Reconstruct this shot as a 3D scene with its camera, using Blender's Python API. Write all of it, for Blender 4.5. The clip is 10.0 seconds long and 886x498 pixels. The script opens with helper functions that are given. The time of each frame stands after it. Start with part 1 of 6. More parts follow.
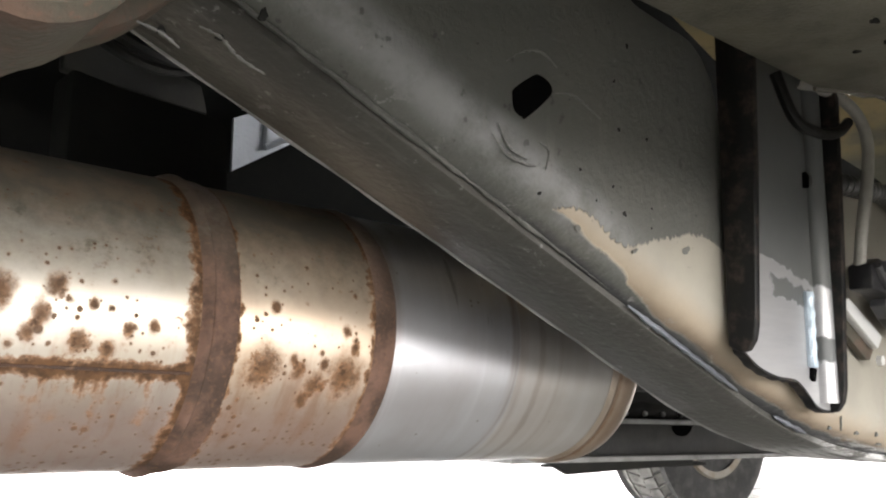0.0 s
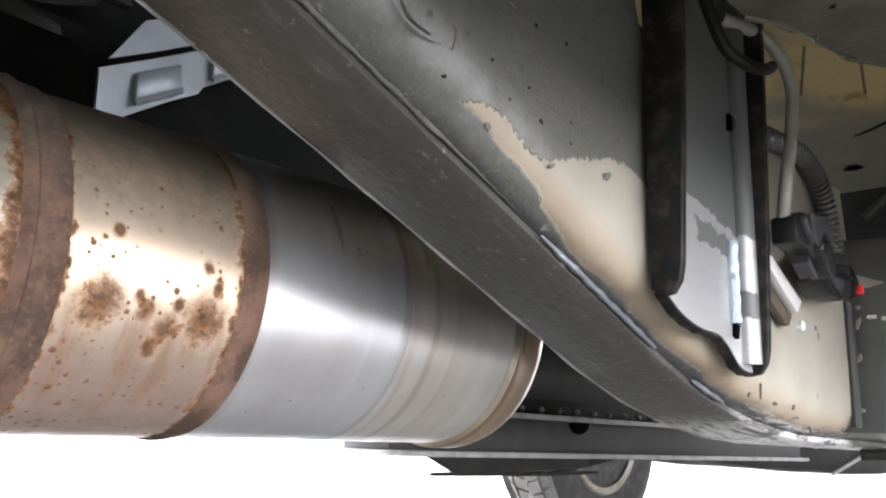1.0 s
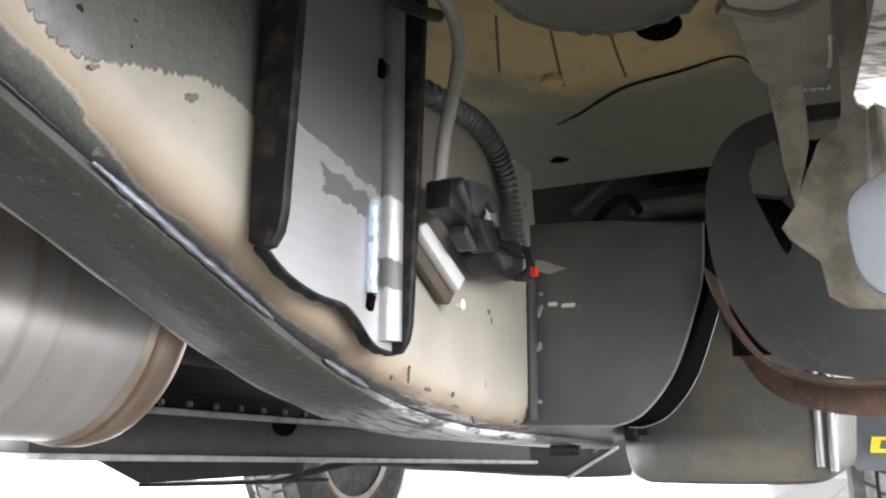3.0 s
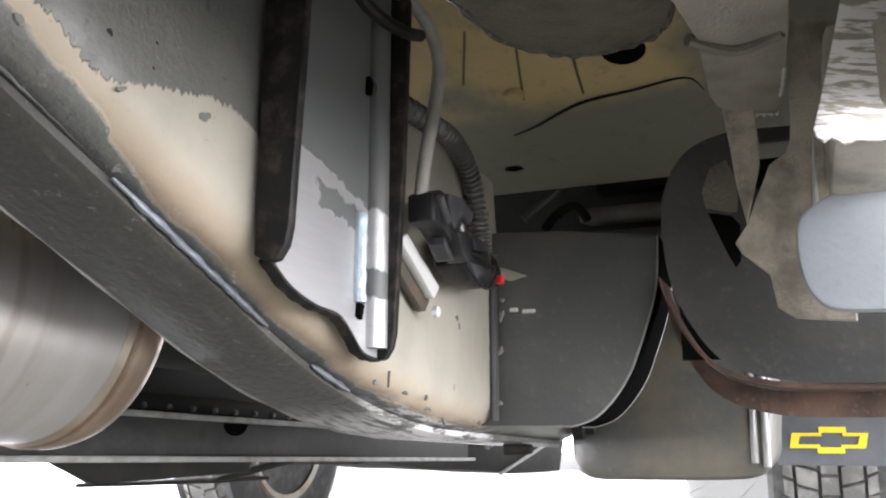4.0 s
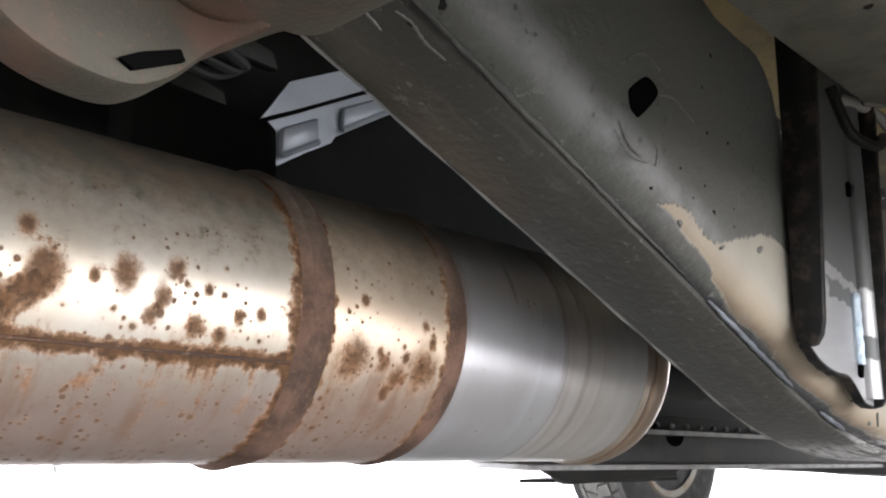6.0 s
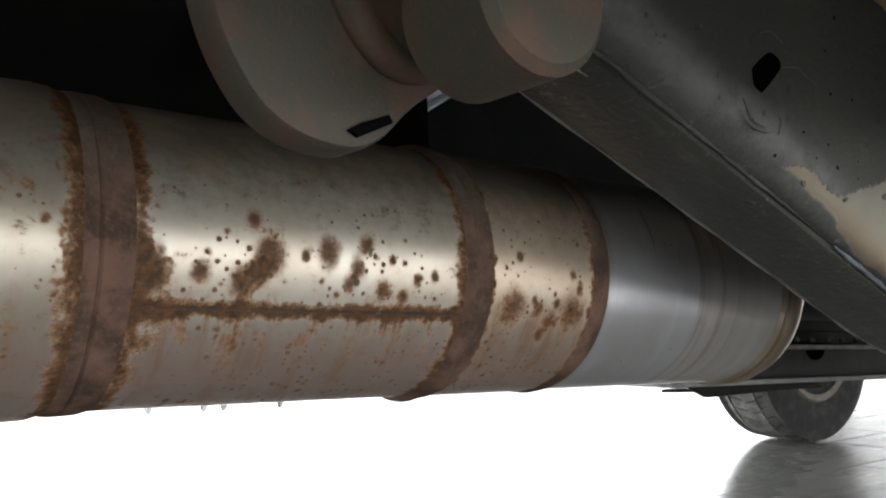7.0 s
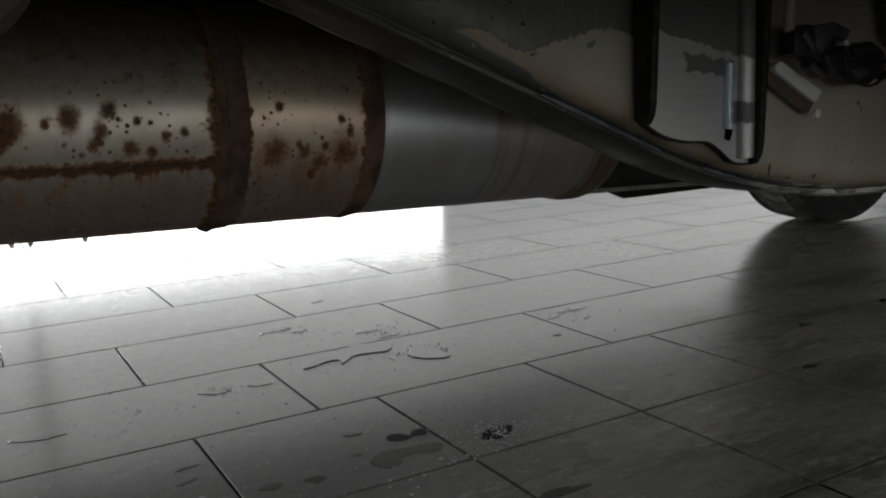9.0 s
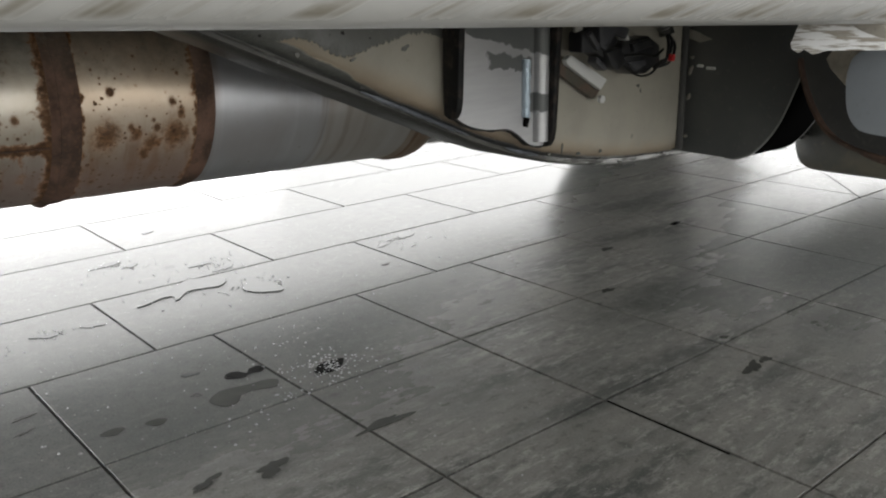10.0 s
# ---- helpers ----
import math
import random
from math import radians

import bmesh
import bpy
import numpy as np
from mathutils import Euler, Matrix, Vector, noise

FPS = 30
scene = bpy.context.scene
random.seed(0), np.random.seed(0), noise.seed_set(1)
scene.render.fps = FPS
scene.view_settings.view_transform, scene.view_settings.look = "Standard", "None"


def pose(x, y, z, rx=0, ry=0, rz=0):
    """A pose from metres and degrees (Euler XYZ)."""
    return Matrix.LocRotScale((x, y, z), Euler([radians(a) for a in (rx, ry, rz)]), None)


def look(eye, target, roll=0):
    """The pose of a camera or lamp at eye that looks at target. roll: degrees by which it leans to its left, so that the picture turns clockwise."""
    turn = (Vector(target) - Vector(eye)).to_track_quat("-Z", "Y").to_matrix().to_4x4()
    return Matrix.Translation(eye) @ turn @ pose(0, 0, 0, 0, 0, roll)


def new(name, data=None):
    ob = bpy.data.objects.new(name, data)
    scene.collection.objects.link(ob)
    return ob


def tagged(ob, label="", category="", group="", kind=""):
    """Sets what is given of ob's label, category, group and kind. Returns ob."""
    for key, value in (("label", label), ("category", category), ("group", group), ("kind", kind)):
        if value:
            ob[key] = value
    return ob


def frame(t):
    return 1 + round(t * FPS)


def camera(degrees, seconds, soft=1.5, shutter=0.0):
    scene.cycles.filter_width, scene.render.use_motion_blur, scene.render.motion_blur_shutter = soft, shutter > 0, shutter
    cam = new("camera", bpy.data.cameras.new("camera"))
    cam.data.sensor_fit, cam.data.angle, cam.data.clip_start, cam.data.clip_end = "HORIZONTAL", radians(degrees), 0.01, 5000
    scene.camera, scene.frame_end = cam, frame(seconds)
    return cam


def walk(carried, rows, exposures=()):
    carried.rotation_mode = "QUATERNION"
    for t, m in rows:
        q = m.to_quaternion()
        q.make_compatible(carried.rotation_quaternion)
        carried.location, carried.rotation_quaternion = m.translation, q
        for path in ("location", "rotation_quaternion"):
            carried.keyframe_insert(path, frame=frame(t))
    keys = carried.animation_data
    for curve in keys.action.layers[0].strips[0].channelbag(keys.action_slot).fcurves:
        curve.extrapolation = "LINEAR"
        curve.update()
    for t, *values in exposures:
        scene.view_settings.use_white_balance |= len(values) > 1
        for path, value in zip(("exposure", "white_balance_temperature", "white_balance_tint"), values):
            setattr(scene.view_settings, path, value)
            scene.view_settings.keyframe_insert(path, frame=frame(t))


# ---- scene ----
cam = camera(54.4, 10.0, 2.1)
PATH = [
    (0, (0.026, 0.041, 0.437), (1.325, 1.527, 0.765), 0.4),
    (0.5, (0.073, 0.085, 0.408), (1.462, 1.477, 0.779), 0.6),
    (1, (0.094, 0.108, 0.392), (1.559, 1.412, 0.782), 0.7),
    (1.5, (0.14, 0.105, 0.382), (1.666, 1.33, 0.8), 1.4),
    (2, (0.181, 0.094, 0.383), (1.774, 1.22, 0.821), 0.7),
    (2.5, (0.213, 0.083, 0.382), (1.89, 1.081, 0.82), -0.2),
    (3, (0.229, 0.078, 0.378), (1.966, 0.977, 0.798), 0.2),
    (3.2, (0.232, 0.08, 0.374), (1.993, 0.937, 0.786), 0.4),
    (4.3, (0.15, 0.11, 0.389), (1.964, 0.844, 0.803), -0.2),
    (4.5, (0.119, 0.119, 0.393), (1.931, 0.859, 0.804), -0.3),
    (5, (0.056, 0.127, 0.389), (1.765, 1.076, 0.813), 0.9),
    (5.5, (0.001, 0.118, 0.4), (1.54, 1.316, 0.843), 0.5),
    (6, (-0.059, 0.102, 0.413), (1.343, 1.474, 0.801), 0.4),
    (6.2, (-0.084, 0.09, 0.421), (1.268, 1.522, 0.762), 0.4),
    (7.3, (-0.133, 0.018, 0.441), (1.024, 1.646, 0.538), -1.3),
    (7.5, (-0.12, -0.001, 0.439), (1.031, 1.634, 0.469), -1.4),
    (8, (-0.035, -0.053, 0.444), (1.093, 1.596, 0.348), -1.7),
    (8.5, (0.049, -0.126, 0.446), (1.075, 1.581, 0.265), -2.1),
    (9, (0.065, -0.181, 0.491), (1.037, 1.534, 0.152), -2.6),
    (9.5, (0.04, -0.236, 0.583), (1.141, 1.357, 0.085), -1.9),
    (10, (0.036, -0.243, 0.574), (1.283, 1.212, 0.003), -0.9),
]
EXPOSURES = [(0.0, 1.78, 6600, 14), (0.6, 2.1, 6300, 16), (1.2, 2.05, 6200, 16), (2.0, 1.85, 6200, 16), (2.5, 1.95, 6250, 16), (3.0, 2.1, 6250, 16), (4.5, 2.03, 6250, 16), (6.0, 1.72, 6300, 16), (7.3, -0.05, 6300, 10), (7.5, -0.58, 6350, 10), (7.8, -1.35, 6350, 10), (8.5, -2.05, 6450, 10), (9.0, -1.9, 6450, 10), (9.4, -0.85, 6500, 10), (10.0, -0.2, 6500, 10)]
walk(cam, [(t, look(eye, target, roll)) for t, eye, target, roll in PATH], EXPOSURES)

# ---- world and lights ----
world = bpy.data.worlds.new("overcast_sky")
scene.world = world
world.use_nodes = True
wn = world.node_tree
sky = wn.nodes.new("ShaderNodeTexSky")
sky.sky_type, sky.sun_disc, sky.sun_elevation, sky.sun_rotation = "NISHITA", False, radians(35), radians(120)
wn.nodes["Background"].inputs["Strength"].default_value = 0.08
wn.links.new(sky.outputs["Color"], wn.nodes["Background"].inputs["Color"])


def window_light(name, eye, target, width, height, power, colour):
    data = bpy.data.lights.new(name, "AREA")
    data.shape, data.size, data.size_y, data.energy, data.color = "RECTANGLE", width, height, power, colour
    ob = new(name, data)
    ob.matrix_world = look(eye, target)
    return ob


FAR_Y, NEAR_Y, EAST_X, WEST_X, CEIL = 5.2, -4.6, 9.0, -8.0, 3.6
window_light("window_daylight", (1.1, FAR_Y - 0.02, 1.12), (1.1, 0, 1.12), 15.2, 1.2, 73, (1.0, 0.99, 0.97))
window_light("window_daylight", (EAST_X - 0.02, 3.1, 0.92), (0, 3.1, 0.92), 3.8, 1.6, 26, (1.0, 0.99, 0.97))
window_light("window_daylight", (-1.7, FAR_Y - 0.02, 0.3), (-1.7, 0, 0.3), 9.6, 0.4, 270, (1.0, 1.0, 1.0))
window_light("window_daylight", (0.5, NEAR_Y + 0.02, 1.4), (0.5, 0, 1.4), 13.0, 2.6, 405, (1.0, 0.99, 0.97))

# ---- materials ----


class Mat:
    """A node material with short calls for the nodes that are used here."""

    def __init__(self, name, colour, rough=0.5, metal=0.0):
        self.m = bpy.data.materials.new(name)
        self.m.use_nodes = True
        self.t = self.m.node_tree
        self.b = self.t.nodes["Principled BSDF"]
        self.b.inputs["Roughness"].default_value, self.b.inputs["Metallic"].default_value = rough, metal
        self.b.inputs["Base Color"].default_value = (*colour, 1)
        self.colour = self.rgb(colour)

    def node(self, kind, **k):
        n = self.t.nodes.new(kind)
        for key, v in k.items():
            if key in n.inputs:
                self.put(v, n.inputs[key])
        return n

    def put(self, v, socket):
        if hasattr(v, "is_output"):
            self.t.links.new(v, socket)
        else:
            socket.default_value = v

    def rgb(self, c):
        n = self.t.nodes.new("ShaderNodeRGB")
        n.outputs[0].default_value = (*c, 1)
        return n.outputs[0]

    def math(self, op, a, b=0.0, c=0.0):
        n = self.t.nodes.new("ShaderNodeMath")
        n.operation = op
        for v, s in zip((a, b, c), n.inputs):
            self.put(v, s)
        return n.outputs[0]

    def place(self, kind="Object"):
        return self.node("ShaderNodeTexCoord").outputs[kind]

    def scaled(self, v, s):
        n = self.t.nodes.new("ShaderNodeMapping")
        self.put(v, n.inputs["Vector"])
        n.inputs["Scale"].default_value = s
        return n.outputs[0]

    def split(self, v):
        n = self.t.nodes.new("ShaderNodeSeparateXYZ")
        self.put(v, n.inputs[0])
        return n.outputs

    def noise(self, v, scale, detail=4, rough=0.55):
        n = self.t.nodes.new("ShaderNodeTexNoise")
        self.put(v, n.inputs["Vector"])
        n.inputs["Scale"].default_value, n.inputs["Detail"].default_value, n.inputs["Roughness"].default_value = scale, detail, rough
        return n.outputs["Fac"]

    def cells(self, v, scale, feature="F1"):
        n = self.t.nodes.new("ShaderNodeTexVoronoi")
        n.feature = feature
        self.put(v, n.inputs["Vector"])
        n.inputs["Scale"].default_value = scale
        return n.outputs["Distance"]

    def step(self, v, lo, hi):
        n = self.t.nodes.new("ShaderNodeMapRange")
        n.interpolation_type = "SMOOTHSTEP"
        self.put(v, n.inputs["Value"])
        self.put(lo, n.inputs["From Min"])
        self.put(hi, n.inputs["From Max"])
        return n.outputs[0]

    def mix(self, fac, a, b):
        n = self.t.nodes.new("ShaderNodeMix")
        n.data_type = "RGBA"
        self.put(fac, n.inputs[0])
        for v, s in ((a, n.inputs[6]), (b, n.inputs[7])):
            self.put(v if hasattr(v, "is_output") else (*v, 1), s)
        return n.outputs[2]

    def over(self, fac, c):
        self.colour = self.mix(fac, self.colour, c)
        return self

    def done(self, rough=None, metal=None, bump=None, depth=0.3, dist=0.002):
        self.put(self.colour, self.b.inputs["Base Color"])
        if rough is not None:
            self.put(rough, self.b.inputs["Roughness"])
        if metal is not None:
            self.put(metal, self.b.inputs["Metallic"])
        if bump is not None:
            n = self.node("ShaderNodeBump")
            n.inputs["Strength"].default_value, n.inputs["Distance"].default_value = depth, dist
            self.put(bump, n.inputs["Height"])
            self.t.links.new(n.outputs[0], self.b.inputs["Normal"])
        return self.m


def lerp(m, fac, a, b):
    return m.math("MULTIPLY_ADD", fac, b - a, a)


def grimy(name, colour, dirt, rough=0.6, metal=0.0, amount=0.5, scale=14.0, depth=0.4, gloss=0.5):
    """Paint or metal with broad grime and fine speckle."""
    m = Mat(name, colour, rough, metal)
    m.b.inputs["Specular IOR Level"].default_value = gloss
    p = m.place()
    broad, fine = m.noise(p, scale), m.noise(p, scale * 14, 3)
    m.over(m.math("MULTIPLY", m.step(broad, 0.4, 0.72), amount), dirt)
    m.over(m.math("MULTIPLY", m.step(fine, 0.58, 0.72), amount * 0.6), dirt)
    r = m.math("MULTIPLY_ADD", broad, 0.25, rough - 0.12)
    return m.done(rough=r, bump=m.math("ADD", broad, m.math("MULTIPLY", fine, 0.5)), depth=depth)


def dull_area(m):
    """Where the floor has dried and been driven over: a slanting track, and the strip beside the truck."""
    x, y, _ = m.split(m.node("ShaderNodeNewGeometry").outputs["Position"])
    p = m.node("ShaderNodeNewGeometry").outputs["Position"]
    ragged = m.math("MULTIPLY", m.math("SUBTRACT", m.noise(p, 3.0, 6, 0.62), 0.5), 0.42)
    across = m.math("ADD", m.math("MULTIPLY", m.math("SUBTRACT", x, 1.0), -0.44), m.math("MULTIPLY", m.math("SUBTRACT", y, 0.66), 0.9))
    track = m.step(m.math("ADD", m.math("ABSOLUTE", across), ragged), 0.36, 0.04)
    track = m.math("MULTIPLY", track, m.step(x, 0.55, 0.95))
    strip = m.math("MULTIPLY", m.step(m.math("ADD", y, ragged), 0.92, 0.46), m.step(m.math("ADD", x, ragged), 1.85, 1.15))
    return m.math("MAXIMUM", track, strip)


def tile_material():
    """Stone-look porcelain: dark and glossy where it is wet, brownish, smeared and dull where it has dried."""
    m = Mat("tile", (0.17, 0.183, 0.173), 0.2)
    rnd = m.node("ShaderNodeObjectInfo").outputs["Random"]
    g = m.node("ShaderNodeNewGeometry").outputs["Position"]
    turned = m.t.nodes.new("ShaderNodeMapping")
    m.put(g, turned.inputs["Vector"])
    turned.inputs["Rotation"].default_value = (0, 0, -0.45)
    turned.inputs["Scale"].default_value = (1.0, 3.4, 1.0)
    turned = turned.outputs[0]
    dull = dull_area(m)
    cloud, fine, grain = m.noise(g, 5.0, 6, 0.6), m.noise(g, 130, 3), m.noise(g, 42, 5, 0.7)
    m.over(m.math("MULTIPLY", rnd, 0.45), (0.20, 0.205, 0.19))
    m.over(m.math("MULTIPLY", m.step(cloud, 0.4, 0.7), 0.4), (0.215, 0.218, 0.20))
    m.over(m.math("MULTIPLY", dull, 0.75), (0.215, 0.207, 0.185))
    # brushed smears along the track, dark wet rests between them, pale dust on top
    smear = m.step(m.noise(turned, 5, 9, 0.68), 0.40, 0.66)
    m.over(m.math("MULTIPLY", m.math("MULTIPLY", smear, dull), 0.6), (0.30, 0.288, 0.255))
    m.over(m.math("MULTIPLY", m.math("MULTIPLY", m.step(m.noise(turned, 2.4, 8, 0.66), 0.53, 0.38), dull), 0.85), (0.07, 0.076, 0.068))
    dust = m.math("MULTIPLY", m.step(m.noise(turned, 17, 10, 0.78), 0.49, 0.61), m.step(m.noise(g, 3.2, 3), 0.40, 0.55))
    m.over(m.math("MULTIPLY", m.math("MULTIPLY", dust, dull), 0.8), (0.43, 0.42, 0.385))
    scuffed = m.step(m.noise(turned, 12, 9, 0.74), 0.45, 0.33)
    m.over(m.math("MULTIPLY", m.math("MULTIPLY", scuffed, dull), 0.7), (0.06, 0.062, 0.055))
    m.over(m.math("MULTIPLY", m.math("MULTIPLY", m.step(grain, 0.52, 0.66), m.math("MULTIPLY_ADD", dull, 0.5, 0.32)), 0.6), (0.34, 0.335, 0.31))
    m.over(m.math("MULTIPLY", m.math("MULTIPLY", m.step(grain, 0.45, 0.34), m.math("MULTIPLY_ADD", dull, 0.45, 0.28)), 0.75), (0.065, 0.067, 0.06))
    m.over(m.math("MULTIPLY", m.step(m.noise(g, 330, 3, 0.7), 0.54, 0.64), 0.4), (0.31, 0.305, 0.285))
    m.over(m.math("MULTIPLY", m.step(m.noise(g, 260, 3, 0.7), 0.46, 0.36), 0.45), (0.085, 0.088, 0.08))
    # drying marks on the wet tiles, grit, dark stains
    m.over(m.math("MULTIPLY", m.step(m.noise(turned, 9, 9, 0.75), 0.56, 0.66), 0.3), (0.30, 0.30, 0.285))
    m.over(m.math("MULTIPLY", m.step(m.noise(g, 120, 2), 0.68, 0.73), 0.75), (0.50, 0.50, 0.48))
    m.over(m.math("MULTIPLY", m.step(m.noise(g, 5.5, 6, 0.68), 0.36, 0.27), 0.6), (0.05, 0.052, 0.044))
    r = m.math("ADD", m.math("MULTIPLY_ADD", dull, 0.17, 0.145), m.math("ADD", m.math("MULTIPLY", cloud, 0.05), m.math("MULTIPLY", m.math("MULTIPLY", smear, dull), 0.10)))
    return m.done(rough=r, bump=m.math("ADD", m.math("MULTIPLY", fine, 0.4), m.math("ADD", cloud, m.math("MULTIPLY", grain, 0.3))), depth=0.06, dist=0.001)


def grout_material():
    """Black wet joints, packed with pale dust where the floor has dried."""
    m = Mat("grout", (0.018, 0.018, 0.018), 0.7)
    p = m.place()
    m.over(m.math("MULTIPLY", m.math("MULTIPLY", dull_area(m), m.step(m.noise(p, 5, 4), 0.40, 0.56)), 0.9), (0.36, 0.35, 0.32))
    return m.done(bump=m.noise(p, 150, 3), depth=0.3)


def shell_material(name, base, tint, spots, rough, seam=False, blots=(), ends=(), film=0.0, metal=0.85, cover=0.0, streaks=0.0, rings=()):
    """Exhaust steel: u runs along the shell in metres, v round it in metres from its outermost line, up positive."""
    m = Mat(name, base, rough, metal)
    uv = m.place("UV")
    u, v, _ = m.split(uv)
    broad, mid, fine = m.noise(uv, 14, 4), m.noise(uv, 62, 8, 0.68), m.noise(uv, 260, 4, 0.6)
    m.over(m.math("MULTIPLY", m.step(broad, 0.36, 0.66), 0.7), tint)
    lines = m.noise(m.scaled(uv, (45, 3, 1)), 1.0, 3)
    if streaks:
        m.over(m.math("MULTIPLY", m.step(lines, 0.5, 0.72), streaks), (0.40, 0.38, 0.35))
        m.over(m.math("MULTIPLY", m.step(lines, 0.48, 0.3), streaks), (0.74, 0.75, 0.76))
        # a few dry specks and sooty drip marks
        m.over(m.math("MULTIPLY", m.math("MULTIPLY", m.step(m.cells(uv, 85), 0.14, 0.08), m.step(m.noise(uv, 24, 3), 0.54, 0.6)), 0.6), (0.16, 0.13, 0.07))
        m.over(m.math("MULTIPLY", m.math("MULTIPLY", m.step(m.noise(m.scaled(uv, (55, 12, 1)), 1.0, 4, 0.6), 0.60, 0.70), m.step(v, -0.03, 0.02)), 0.5), (0.13, 0.115, 0.10))
    # how much rust gathers here
    much = m.math("MULTIPLY_ADD", m.step(broad, 0.42, 0.7), 0.12 if spots else 0.0, spots)
    for bu, bv, br in blots:
        d = m.math("SQRT", m.math("ADD", m.math("POWER", m.math("SUBTRACT", u, bu), 2.0), m.math("POWER", m.math("MULTIPLY", m.math("SUBTRACT", v, bv), 0.8), 2.0)))
        much = m.math("ADD", much, m.math("MULTIPLY", m.step(d, br * 1.7, br * 0.2), 0.36))
    wander = m.math("MULTIPLY", m.math("SUBTRACT", m.noise(uv, 75, 7, 0.62), 0.5), 0.016)
    if seam:
        drip = m.noise(m.scaled(uv, (75, 9, 1)), 1.0, 5, 0.6)
        below = m.math("MULTIPLY", m.step(v, -0.105, -0.042), m.step(v, -0.036, -0.042))
        much = m.math("ADD", much, m.math("MULTIPLY", m.math("MULTIPLY", below, m.step(drip, 0.42, 0.66)), 0.36))
        gap = m.math("ADD", m.math("ABSOLUTE", m.math("ADD", v, 0.039)), m.math("ABSOLUTE", m.math("MULTIPLY", wander, 0.5)))
        much = m.math("ADD", much, m.math("MULTIPLY", m.step(gap, 0.010, 0.001), 0.6))
    for end, reach, level in ends:
        gap = m.math("ADD", m.math("ABSOLUTE", m.math("SUBTRACT", u, end)), wander)
        much = m.math("ADD", much, m.math("MULTIPLY", m.step(gap, reach * 1.3, 0.0), level * 0.5))
    if cover:
        side = m.step(m.math("ADD", v, m.math("MULTIPLY", broad, 0.06)), 0.15, 0.03)
        much = m.math("ADD", much, m.math("MULTIPLY", side, cover))
    for ru, width, level in rings:
        near = m.math("ADD", m.math("ABSOLUTE", m.math("SUBTRACT", u, ru)), m.math("MULTIPLY", wander, 0.35))
        m.over(m.math("MULTIPLY", m.math("MULTIPLY", m.step(near, width, width * 0.2), m.step(lines, 0.30, 0.58)), level), (0.21, 0.12, 0.065))
    field = m.math("ADD", m.math("MULTIPLY", mid, 0.72), m.math("MULTIPLY", fine, 0.28))
    over = m.math("SUBTRACT", field, m.math("MULTIPLY_ADD", much, -0.55, 0.80))
    halo, core = m.step(over, -0.06, 0.05), m.step(over, 0.02, 0.17)
    if spots:
        # small round pits, scattered: orange rims and dark middles
        here = m.step(m.noise(uv, 18, 3), 0.38, 0.62)
        low = m.step(v, 0.06, 0.0)
        for scale, most, few in ((75, 0.62, 0.93), (150, 0.62, 0.86)):
            vor = m.t.nodes.new("ShaderNodeTexVoronoi")
            vor.voronoi_dimensions = "2D"
            m.put(uv, vor.inputs["Vector"])
            vor.inputs["Scale"].default_value = scale
            chance = m.split(vor.outputs["Color"])[0]
            size = m.math("MULTIPLY", m.math("SUBTRACT", chance, m.math("MULTIPLY_ADD", m.math("MULTIPLY", here, low), -0.38, few)), most)
            ragged = m.math("ADD", vor.outputs["Distance"], m.math("MULTIPLY", m.math("SUBTRACT", m.noise(uv, 190, 5, 0.7), 0.5), 0.42))
            pit = m.math("MULTIPLY", m.step(m.math("SUBTRACT", size, ragged), -0.13, 0.12), m.step(size, 0.0, 0.05))
            halo = m.math("MAXIMUM", halo, m.math("MULTIPLY", pit, 0.9))
            core = m.math("MAXIMUM", core, m.math("MULTIPLY", m.step(pit, 0.55, 1.0), 0.75))
    upper_tone = 0.0
    if film:
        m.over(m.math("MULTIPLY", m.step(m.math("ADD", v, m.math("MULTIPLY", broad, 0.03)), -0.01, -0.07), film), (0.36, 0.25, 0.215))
        m.over(m.math("MULTIPLY", m.math("MULTIPLY", m.step(mid, 0.46, 0.62), m.step(v, 0.03, -0.06)), film * 0.3), (0.24, 0.125, 0.07))
        runs = m.noise(m.scaled(uv, (60, 10, 1)), 1.0, 6, 0.65)
        m.over(m.math("MULTIPLY", m.math("MULTIPLY", m.step(runs, 0.50, 0.66), m.step(v, 0.0, -0.05)), film * 0.6), (0.27, 0.13, 0.065))
        m.over(m.math("MULTIPLY", m.math("MULTIPLY", m.step(m.noise(uv, 45, 6, 0.7), 0.56, 0.68), m.step(v, 0.0, 0.04)), film), (0.10, 0.088, 0.06))
        # uneven dark brown-grey tone that deepens towards the upper side
        upper_tone = m.math("MULTIPLY", m.step(m.math("ADD", v, m.math("MULTIPLY", m.math("SUBTRACT", mid, 0.5), 0.06)), 0.004, 0.075), min(1.0, film * 1.35))
        m.over(upper_tone, m.mix(m.step(m.noise(uv, 30, 5, 0.65), 0.4, 0.62), (0.10, 0.092, 0.07), (0.16, 0.125, 0.088)))
    for bu, bv, br in blots:
        d = m.math("SQRT", m.math("ADD", m.math("POWER", m.math("SUBTRACT", u, bu), 2.0), m.math("POWER", m.math("MULTIPLY", m.math("SUBTRACT", v, bv), 0.8), 2.0)))
        uneven = m.math("MULTIPLY", m.math("SUBTRACT", mid, 0.5), br * 3.0)
        halo = m.math("MAXIMUM", halo, m.math("MULTIPLY", m.step(m.math("ADD", d, uneven), br * 1.5, br * 0.3), 1.0))
        core = m.math("MAXIMUM", core, m.math("MULTIPLY", m.step(m.math("ADD", d, uneven), br * 1.0, br * 0.2), 0.85))
